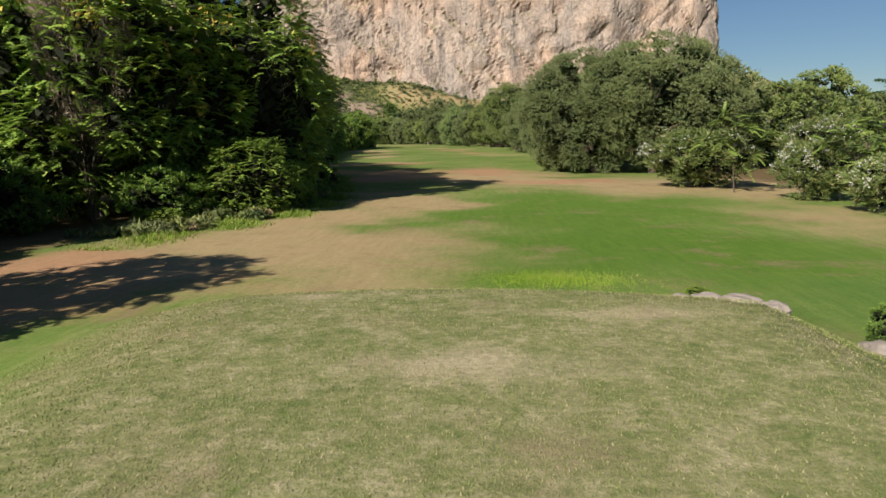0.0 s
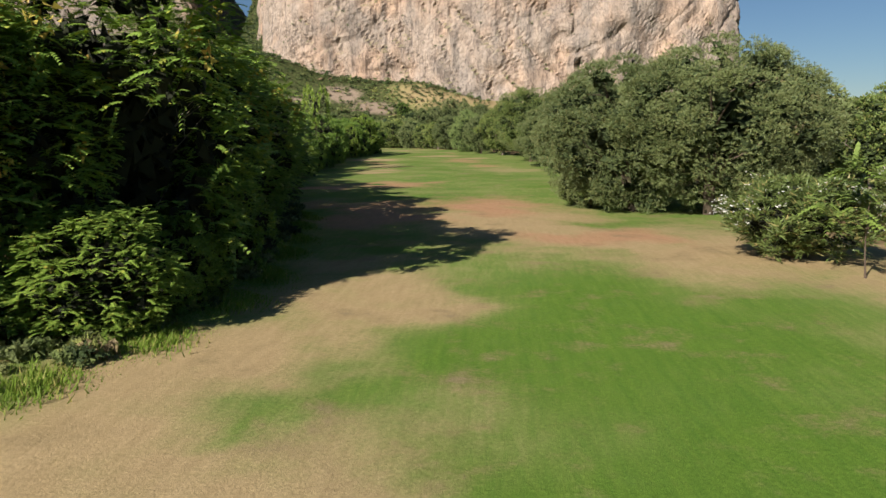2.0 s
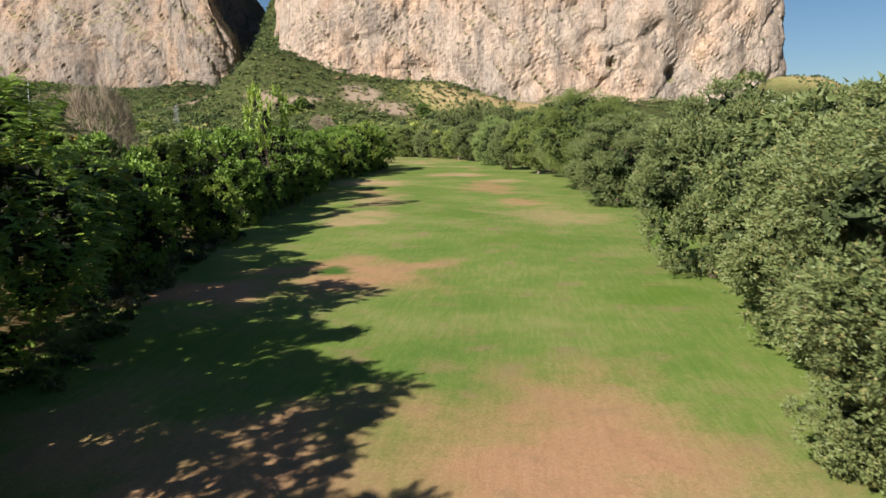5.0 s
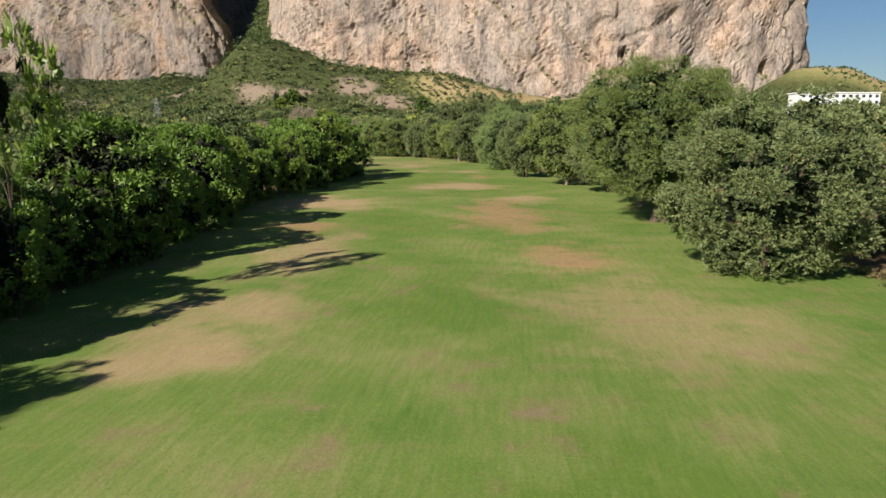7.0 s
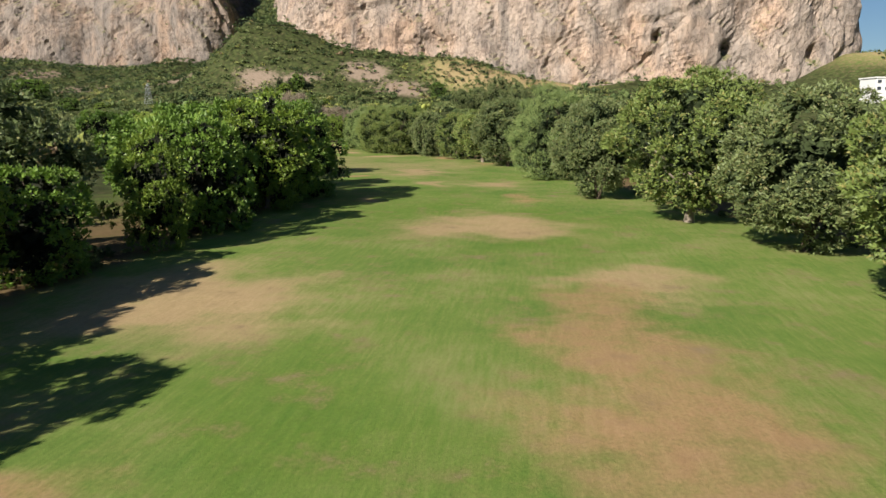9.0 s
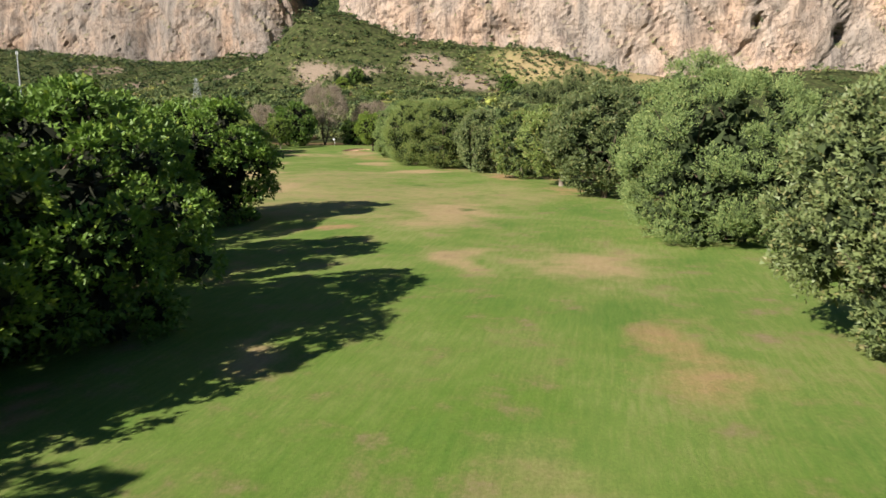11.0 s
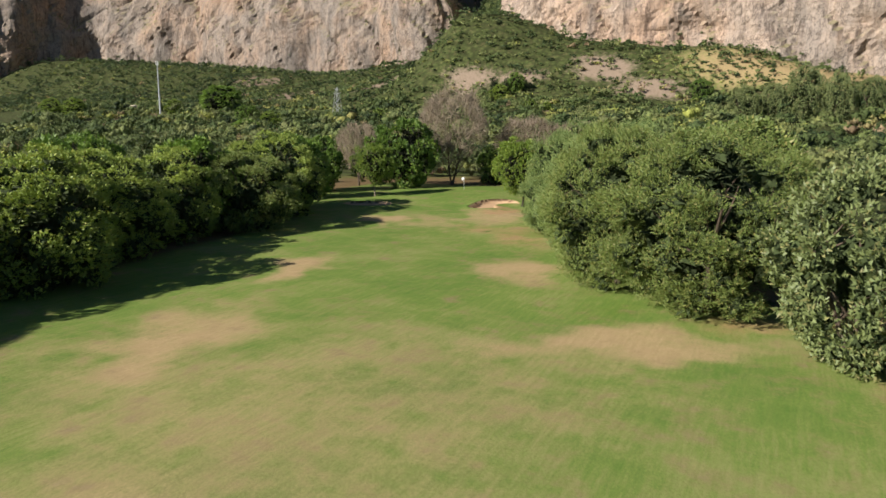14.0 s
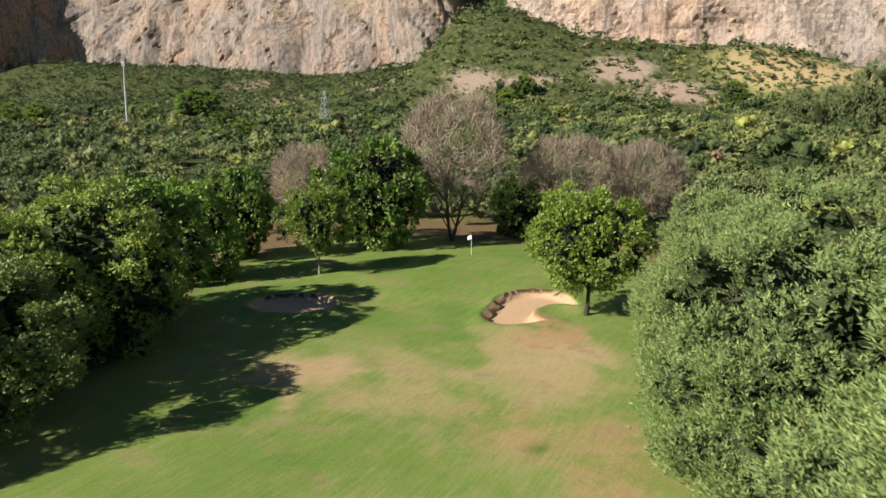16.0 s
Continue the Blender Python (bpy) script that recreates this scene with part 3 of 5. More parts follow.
def build_ground():
    xs = np.concatenate([lines((-4600, -1000, 300), (-1000, -300, 20), (-300, -150, 10), (-150, -96, 1.8), (-96, -69, 0.3), (-69, 45, 0.8), (45, 120, 4), (120, 500, 12), (500, 4601, 340))])
    ys = np.concatenate([lines((-4600, -200, 400), (-200, -20, 20), (-20, -4, 2), (-4, 16, 0.5), (16, 353, 1.0), (353, 372, 0.3), (372, 410, 1.5), (410, 700, 7), (700, 1250, 10), (1250, 4601, 300))])
    X, Y = np.meshgrid(xs, ys)
    x, y = X.ravel(), Y.ravel()
    z = land(x, y)
    # beyond the hills the sheet levels out
    nx, ny = len(xs), len(ys)
    i = np.arange((nx - 1) * (ny - 1))
    r, c = i // (nx - 1), i % (nx - 1)
    f = np.stack([r * nx + c, r * nx + c + 1, (r + 1) * nx + c + 1, (r + 1) * nx + c], 1)
    le, re = left_edge(y), right_edge(y)
    inside = smoothstep(-4.5, -0.5, x - le) * (1 - smoothstep(5.0, 9.0, x - re)) * (1 - smoothstep(388, 398, y))
    far = smoothstep(400, 430, y) + smoothstep(8, 30, le - x) + smoothstep(14, 40, x - re)
    sand = np.maximum(bunker_shape(x, y, 0), bunker_shape(x, y, 1))
    green = np.exp(-(((x + 84) / 13) ** 2 + ((y - 378) / 13) ** 2) ** 2)
    tee = tee_level(x, y)
    keep = (1 - 0.95 * tee) * (1 - green)
    dry = np.maximum(cover("d", x, y), 0.62 * cover("w", x, y)) * keep
    def hump(*spots):
        return sum(np.exp(-(((x - a) / ra) ** 2 + ((y - b) / rb) ** 2) ** 2) for a, b, ra, rb in spots)

    mound = hump((-58, 764, 48, 27), (5, 775, 40, 20), (330, 800, 90, 50))
    bare = hump((-470, 832, 34, 30), (-240, 736, 22, 8), (-203, 739, 15, 8), (-152, 757, 22, 13), (-118, 734, 28, 9), (-560, 905, 30, 20), (-330, 760, 16, 8))
    worn = 0.85 * (np.exp(-(((x - 1.2) / 1.5) ** 2 + ((y - 6.9) / 0.7) ** 2)) + np.exp(-(((x + 1.7) / 0.8) ** 2 + ((y - 11.0) / 0.35) ** 2)) + np.exp(-(((x - 3.6) / 1.6) ** 2 + ((y - 9.6) / 0.4) ** 2)))
    lip = 0
    for which, cx, cy in ((0, -73.9, 365.4), (1, -90.4, 358.4)):
        bk = bunker_shape(x, y, which)
        lip = lip + np.exp(-((bk - 0.03) / 0.034) ** 2) * smoothstep(0.25, 0.9, ((y - cy) * 0.8 - (x - cx)) / 3.5)
    me = quads_mesh("ground", np.stack([x, y, z], 1), f, [M_GROUND], None, True,
                    spot=cover("p", x, y), dry=dry, soil=cover("s", x, y) * keep * (1 - 0.3 * smoothstep(100, 125, y)), lush=np.maximum(cover("g", x, y) * (0.7 + 0.35 * (1 - smoothstep(40, 50, y))), 0.45 * green),
                    tee=tee, litter=(1 - inside) * (1 - np.clip(far, 0, 1)), scrub=np.clip(far, 0, 1) * (1 - np.clip(mound, 0, 1)),
                    tan=np.clip(mound, 0, 1), bare=np.clip(bare, 0, 1), lip=np.clip(lip, 0, 1), worn=np.clip(worn, 0, 1), sand=0.5 + np.clip(sand, -0.5, 0.5) * 2.5)
    return tagged(new("ground", me), "mown fairway with dry brown patches and soil", "ground", kind="structure")


build_ground()


# ---- limestone cliffs ----
def fbm(x, y, z, octaves):
    return noise.fractal(Vector((x, y, z)), 0.9, 2.1, octaves)


def build_cliff(name, foot, height, lean, step, seed, label, caves=(), rib=4.0, rock=None, corner=None, brow=0.0):
    """A rock wall raised on a foot line; it bulges and cracks outwards (to the right of the line's way)."""
    foot = np.array(foot, float)
    seg = np.linalg.norm(np.diff(foot, axis=0), axis=1)
    s = np.concatenate([[0], np.cumsum(seg)])
    us = np.arange(0, s[-1], step)
    fx, fy = np.interp(us, s, foot[:, 0]), np.interp(us, s, foot[:, 1])
    k = np.ones(9) / 9
    pad = lambda a: np.convolve(np.pad(a, 4, mode="edge"), k, "valid")
    fx, fy = pad(fx), pad(fy)
    tx, ty = np.gradient(fx), np.gradient(fy)
    n = np.stack([ty, -tx], 1)
    n = n / np.linalg.norm(n, axis=1, keepdims=True)
    vs = np.concatenate([np.arange(-20, height + 25, step), [height + 6, height + 14, height + 18, height + 20]])
    back = np.concatenate([np.zeros(len(vs) - 4), [12, 40, 120, 400]])
    verts = np.empty((len(vs), len(us), 3))
    for i, (u, x, y) in enumerate(zip(us, fx, fy)):
        base = float(far_rise(x, y))
        base = min(base, 60.0) - 25
        topn = 1 + 0.10 * fbm(u / 120 + seed, 3.3, 0, 3)
        for j, v in enumerate(vs):
            z = v * topn if v > 0 else v
            but = fbm(u / 130 + seed, z / 190, seed * 1.7, 3) * 17
            s1, s2 = u * 0.82 + z * 0.57, z * 0.82 - u * 0.57
            crack = 1 - abs(fbm(s1 / 42 + seed * 2, s2 / 120, 5.1, 4)) * 2.0
            joint = 1 - abs(fbm(s2 / 55 + seed, s1 / 150, 8.3, 3)) * 2.4
            slab = fbm(u / 24, z / 30, seed + 9.2, 5)
            d = but - 5.0 * max(0, crack) ** 4 - 3.0 * max(0, joint) ** 4 + 2.0 * slab + 0.6 * fbm(u / 5.5, z / 5.5, seed, 3)
            d += rib * fbm(u / 46 + seed, z / 280, 7.7, 3)
            d += 2.4 * noise.noise(Vector((u / 90 + seed, z / 20, 2.2)))
            for cx, cz, cr in caves:
                d -= 13 * math.exp(-(((x - cx) / cr) ** 2 + ((base + z - cz) / (cr * 1.3)) ** 2) ** 2)
            fade = min(1, max(0.25, (v + 30) / 50))
            inward = lean * max(0, z) + brow * max(0, z - 95) + back[j] - d * fade
            tilt = corner[2] * max(0, z) * float(smoothstep(corner[0], corner[1], x)) if corner else 0.0
            verts[j, i] = (x - n[i, 0] * inward - tilt, y - n[i, 1] * inward, base + z)
    nu, nv = len(us), len(vs)
    q = np.arange((nu - 1) * (nv - 1))
    r, c = q // (nu - 1), q % (nu - 1)
    f = np.stack([r * nu + c, r * nu + c + 1, (r + 1) * nu + c + 1, (r + 1) * nu + c], 1)
    me = quads_mesh(name, verts.reshape(-1, 3), f, [rock or M_CLIFF], None, False)
    ob = tagged(new(name, me), label, "cliff", kind="structure")
    return ob, verts[:-4], n


MAIN_FOOT = [(-420, 1500), (-345, 1120), (-300, 920), (-274, 855), (-220, 815), (-120, 800), (-20, 798), (100, 792), (180, 798), (246, 808), (274, 838), (284, 930), (310, 1150)]
LEFT_FOOT = [(-1700, 740), (-1000, 866), (-985, 880), (-940, 1004), (-862, 1004), (-676, 1000), (-577, 998), (-486, 985), (-412, 976), (-356, 1000), (-362, 1050), (-388, 1130), (-420, 1250), (-390, 1420)]
main_cliff, main_grid, main_n = build_cliff("cliff_main", MAIN_FOOT, 250, 0.10, 3.2, 4.0, "sunlit pinkish limestone cliff with grey streaks and cracks", ((152, 68, 5), (228, 64, 5.5), (92, 78, 3.5)))
left_cliff, left_grid, left_n = build_cliff("cliff_west", LEFT_FOOT, 300, 0.12, 3.8, 11.0, "sunlit grey and ochre limestone cliff with a shaded flank", (), 10.0, M_CLIFF_WEST, (-520, -380, 0.22), 0.28)


def blob_quads(centres, radii, squash, seg=7, ring=5):
    """Lumpy leaf masses, one for each centre, each a closed little skin of quads."""
    n = len(centres)
    th = np.linspace(0, 2 * np.pi, seg, endpoint=False)
    ph = np.linspace(0.02, np.pi * 0.86, ring)
    d = np.array([(math.sin(p) * math.cos(t), math.sin(p) * math.sin(t), math.cos(p)) for p in ph for t in th])
    k = RNG.uniform(0.62, 1.12, (n, len(d)))
    shape = np.concatenate([RNG.uniform(0.75, 1.3, (n, 2)), squash * RNG.uniform(0.7, 1.25, (n, 1))], 1)
    v = centres[:, None, :] + d[None] * (radii[:, None] * k)[..., None] * shape[:, None, :]
    f = np.array([(r * seg + c, (r + 1) * seg + c, (r + 1) * seg + (c + 1) % seg, r * seg + (c + 1) % seg) for r in range(ring - 1) for c in range(seg)])
    ff = (f[None] + (np.arange(n) * len(d))[:, None, None]).reshape(-1, 4)
    return v.reshape(-1, 3), ff


def bush_cards(centres, radii, per, size, squash=0.75, flat=0.5, core=0.6, seg=4, ring=3, tone=None):
    """Many clumps of leaves at once, each of loose sprays round a small dark heart, and a tone for each clump."""
    n = len(centres)
    d = sphere_dirs(n * per).reshape(n, per, 3)
    d[..., 2] = np.abs(d[..., 2]) * 1.05 - 0.22
    lump = 0.86 + 0.2 * np.sin(d[..., 0] * 5 + np.arange(n)[:, None]) * np.cos(d[..., 1] * 4 + 2 * np.arange(n)[:, None])
    rr = radii[:, None] * RNG.uniform(0.45, 1.12, (n, per)) * lump
    p = (centres[:, None, :] + d * rr[..., None] * np.array([1, 1, squash])).reshape(-1, 3)
    out = unit(d.reshape(-1, 3) * np.array([1, 1, 1.3]))
    way = unit(out * 0.5 + RNG.normal(size=(n * per, 3)) * 0.7 + np.array([0, 0, 0.25]))
    sz = np.full(n * per, float(size)) * np.repeat(np.clip(radii / radii.mean(), 0.6, 1.5), per)
    v, f = leaf_quads(p - way * sz[:, None] * 0.5, way, sz, sz * 0.7, flat, out)
    if tone is None:
        tone = np.clip(RNG.normal(0.5, 0.27, n), 0, 0.99)
    if not core:
        return v, f, np.repeat(tone, per * 3)
    v2, f2 = blob_quads(centres, radii * core, squash, seg, ring)
    return np.concatenate([v, v2]), np.concatenate([f, f2 + len(v)]), np.concatenate([np.repeat(tone, per * 3), np.repeat(tone, seg * ring)])


def canopy(x, y, r, subs, per, size, lift, core=0.6, squash=0.7):
    """Trees of several leaf masses each; the tone drifts over the slope and differs from tree to tree."""
    n = len(x)
    drift = 0.14 * np.sin(x * 0.045 + 0.7) * np.cos(y * 0.05) + 0.08 * np.sin(x * 0.11 - y * 0.09)
    tone = np.clip(RNG.normal(0.42, 0.2, n) + drift - 0.22 * smoothstep(720, 820, y) + (RNG.uniform(size=n) > 0.93) * 0.3, 0, 0.93)
    tone = np.where(RNG.uniform(size=n) > 0.985, 1.0, tone)
    dome = sphere_dirs(n * subs).reshape(n, subs, 3)
    dome[..., 2] = np.abs(dome[..., 2]) - 0.15
    c = np.stack([x, y, land(x, y) + r * lift], 1)[:, None, :] + dome * (r[:, None, None] * np.array([0.62, 0.62, 0.5])) * (subs > 1)
    rs = (r[:, None] * (RNG.uniform(0.36, 0.62, (n, subs)) if subs > 1 else 1.0)) * np.ones((n, subs))
    ts = np.clip(tone[:, None] + RNG.normal(size=(n, subs)) * 0.07, 0, 1)
    return bush_cards(c.reshape(-1, 3), rs.ravel(), per, size, squash, core=core, tone=ts.ravel())


def cliff_scrub():
    out = []
    for grid, count in ((main_grid, 1700), (left_grid, 5200)):
        g = grid
        up = np.diff(g, axis=0)[..., 2] / np.maximum(np.linalg.norm(np.diff(g, axis=0), axis=2), 0.1)
        w = np.clip(0.93 - up, 0.0, 1) ** 1.3 + 0.004
        w[:9] *= 2.0
        pick = RNG.choice(w.size, count, p=(w / w.sum()).ravel())
        out.append(g[:-1].reshape(-1, 3)[pick] + RNG.normal(size=(count, 3)) * 0.5)
    c = np.concatenate(out)
    v, f, tone = bush_cards(c, RNG.uniform(0.6, 2.3, len(c)), 12, 1.1, core=0)
    me = quads_mesh("cliff_scrub", v, f, [M_WOODS], None, False, tone=tone * 0.6)
    tagged(new("cliff_scrub", me), "dark green scrub clinging to cliff ledges", "scrub", kind="stuff")


cliff_scrub()


# ---- trees ----
def bent_path(a, b, k=5, sway=0.12):
    a, b = np.array(a, float), np.array(b, float)
    off = RNG.normal(size=3) * np.linalg.norm(b - a) * sway
    t = np.linspace(0, 1, k)[:, None]
    return a + (b - a) * t + off * (t * (1 - t)) * 2


def trunk_mesh(name, r, h, z_low, girth, bark, stems=1, limbs=7):
    chunks = []
    for s in range(stems):
        lean = RNG.normal(size=2) * (0.05 if stems == 1 else 0.22) * h * 0.5
        start = (RNG.normal() * 0.25 * (stems > 1), RNG.normal() * 0.25 * (stems > 1), -0.25)
        top = np.array([lean[0], lean[1], h * 0.62])
        main = bent_path(start, top, 7, 0.06)
        g = girth / math.sqrt(stems)
        rad = g * np.linspace(1, 0.3, 7)
        rad[0] *= 1.5
        chunks.append((*tube(main, rad, 8), 0))
        for k in range(limbs):
            u = RNG.uniform(0.28, 0.95)
            at = main[min(6, int(u * 6))]
            ang = RNG.uniform(0, 2 * np.pi)
            end = (at[0] + math.cos(ang) * r * RNG.uniform(0.45, 0.8), at[1] + math.sin(ang) * r * RNG.uniform(0.45, 0.8), min(h * 0.9, at[2] + h * RNG.uniform(0.12, 0.35)))
            k = min(1.0, 0.66 * r / max(0.1, math.hypot(end[0], end[1])))
            end = (end[0] * k, end[1] * k, max(end[2], z_low + 0.25 * (h - z_low)))
            p = bent_path(at, end, 5, 0.08)
            chunks.append((*tube(p, g * 0.42 * np.linspace(1, 0.18, 5), 5), 0))
            sub = p[3]
            e2 = sub + RNG.normal(size=3) * r * 0.12 + np.array([0, 0, 0.6])
            chunks.append((*tube(bent_path(sub, e2, 3, 0.1), g * 0.16 * np.linspace(1, 0.3, 3), 4), 0))
    v, f, s = join(chunks)
    return quads_mesh(name, v, f, [bark], None, True)


def billows(r, h, z_low, count, size, top_heavy, jag):
    """Hearts, sizes and ways out of the leaf masses that stand round an uneven crown."""
    zc, hz = (h + z_low) / 2, (h - z_low) / 2
    i = np.arange(count)
    z = 1 - 2 * (i + 0.5) / count
    turn = RNG.uniform(0, 6.28) + i * 2.39996
    d = np.stack([np.sqrt(1 - z * z) * np.cos(turn), np.sqrt(1 - z * z) * np.sin(turn), z], 1) + RNG.normal(size=(count, 3)) * 0.16
    d[:, 2] = d[:, 2] * 0.95 + top_heavy
    d = unit(d)
    cr = size * RNG.uniform(0.66, 1.32, count)
    # a slow swell over the crown keeps its outline uneven
    swell = 0.5 * jag * np.sin(d[:, 0] * 3.1 + turn[0]) * np.cos(d[:, 1] * 2.7 + 2 * turn[0])
    k = 1.0 - cr * 0.85 / r + RNG.normal(size=count) * jag * 0.3 + swell
    wide = 1 - 0.2 * np.maximum(0, -d[:, 2])
    tall = zc + d[:, 2] * (hz - cr * 0.7) * (0.95 + RNG.normal(size=count) * 0.06 + 0.6 * swell)
    return np.stack([d[:, 0] * r * k * wide, d[:, 1] * r * k * wide, tall], 1), cr, d


def sprays(hearts, sizes, ways, per, leaves, reach, rise, fan, curl):
    """Leaves gathered into sprays that stand out of the billows: their places, ways and faces."""
    n = len(hearts) * per
    c, cr, d = np.repeat(hearts, per, 0), np.repeat(sizes, per), np.repeat(ways, per, 0)
    q = unit(sphere_dirs(n) + d * 0.8 + np.array([0, 0, 0.3]))
    base = c + q * (cr * RNG.uniform(0.58, 0.92, n))[:, None] * np.array([1, 1, 0.9])
    ax = unit(q * 0.75 + np.array([0, 0, rise]) + RNG.normal(size=(n, 3)) * 0.28)
    L = reach * RNG.uniform(0.6, 1.35, n)
    base, ax, q, L = (np.repeat(a, leaves, 0) for a in (base, ax, q, L))
    m = n * leaves
    u = RNG.uniform(0, 1, m)[:, None]
    perp = RNG.normal(size=(m, 3))
    perp = unit(perp - (perp * ax).sum(1, keepdims=True) * ax)
    p = base + ax * L[:, None] * u + perp * (L * fan * np.sqrt(RNG.uniform(0.05, 1, m)))[:, None] * (1.05 - 0.8 * u)
    way = unit(ax * 0.9 + perp * (0.35 + 0.5 * fan) + RNG.normal(size=(m, 3)) * 0.3)
    out = unit(perp * curl + q * 0.75)
    keep = p[:, 2] > 0.1
    return p[keep], way[keep], out[keep]


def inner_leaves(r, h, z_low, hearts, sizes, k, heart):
    """The inside of the crown: broad loose leaf masses, coloured dark as if in shade, that keep it from being seen
    through.
    """
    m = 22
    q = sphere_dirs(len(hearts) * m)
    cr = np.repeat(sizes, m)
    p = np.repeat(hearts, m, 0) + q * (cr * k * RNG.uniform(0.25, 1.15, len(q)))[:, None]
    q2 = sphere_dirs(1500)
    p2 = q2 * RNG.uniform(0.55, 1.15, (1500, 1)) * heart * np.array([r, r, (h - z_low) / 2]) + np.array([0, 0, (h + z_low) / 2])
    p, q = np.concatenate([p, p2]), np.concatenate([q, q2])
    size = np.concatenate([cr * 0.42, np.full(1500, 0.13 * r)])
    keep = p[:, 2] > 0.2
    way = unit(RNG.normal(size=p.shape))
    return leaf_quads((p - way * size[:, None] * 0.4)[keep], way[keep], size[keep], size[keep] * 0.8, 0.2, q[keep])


def make_tree(name, label, category, r, h, z_low, leaf, bark, masses, mass_r, per, leaves, size, width, reach=0.5, rise=0.3, fan=0.3,
              girth=0.25, stems=1, top_heavy=0.06, fronds=0.0, extra=None, fill=0.42, heart=0.42, jag=0.2, limbs=7, curl=0.7, inside=None):
    """A pattern tree: trunk and limbs, and a crown of billows, each of many leafy sprays round an inside painted
    shade-dark.
    """
    root = tagged(new(name), label, category)
    part("trunk", trunk_mesh("trunk", r, h, z_low, girth, bark, stems, limbs), root)
    hearts, sizes, ways = billows(r, h, z_low, masses, mass_r, top_heavy, jag)
    P, way, out = sprays(hearts, sizes, ways, per, leaves, reach, rise, fan, curl)
    if fronds:
        way = unit(out * np.array([1, 1, 0.3]) + RNG.normal(size=P.shape) * np.array([0.5, 0.5, 0.25]) + np.array([0, 0, 0.22]))
        chunks = [(*frond_quads(P, way, fronds), 0)]
    else:
        chunks = [(*leaf_quads(P, way, size, width, 0.35, out, 0.25 + 0.5 * curl), 0)]
    mats = [leaf, inside or M_GAP_SHADE] if fill else [leaf]
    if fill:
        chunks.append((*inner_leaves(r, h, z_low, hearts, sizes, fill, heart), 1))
    v, f, s = join(chunks)
    crown = part("crown", quads_mesh("crown", v, f, mats, s, False), root)
    if extra:
        kind, look_of_it, m2, count, cr, sz = extra
        top = P[np.argsort(-(0.45 * P[:, 2] + 0.8 * np.linalg.norm(P[:, :2], axis=1) + RNG.normal(size=len(P)) * 1.2))[:count]]
        pts = (top[:, None, :] + RNG.normal(size=(count, 14, 3)) * cr).reshape(-1, 3)
        part(kind, quads_mesh(kind, *leaf_quads(pts, sphere_dirs(len(pts)), sz, sz * 0.8, 0.8), [m2]), crown, look_of_it)["kind"] = "stuff"
    root.location = (0, 0, -400)
    return root


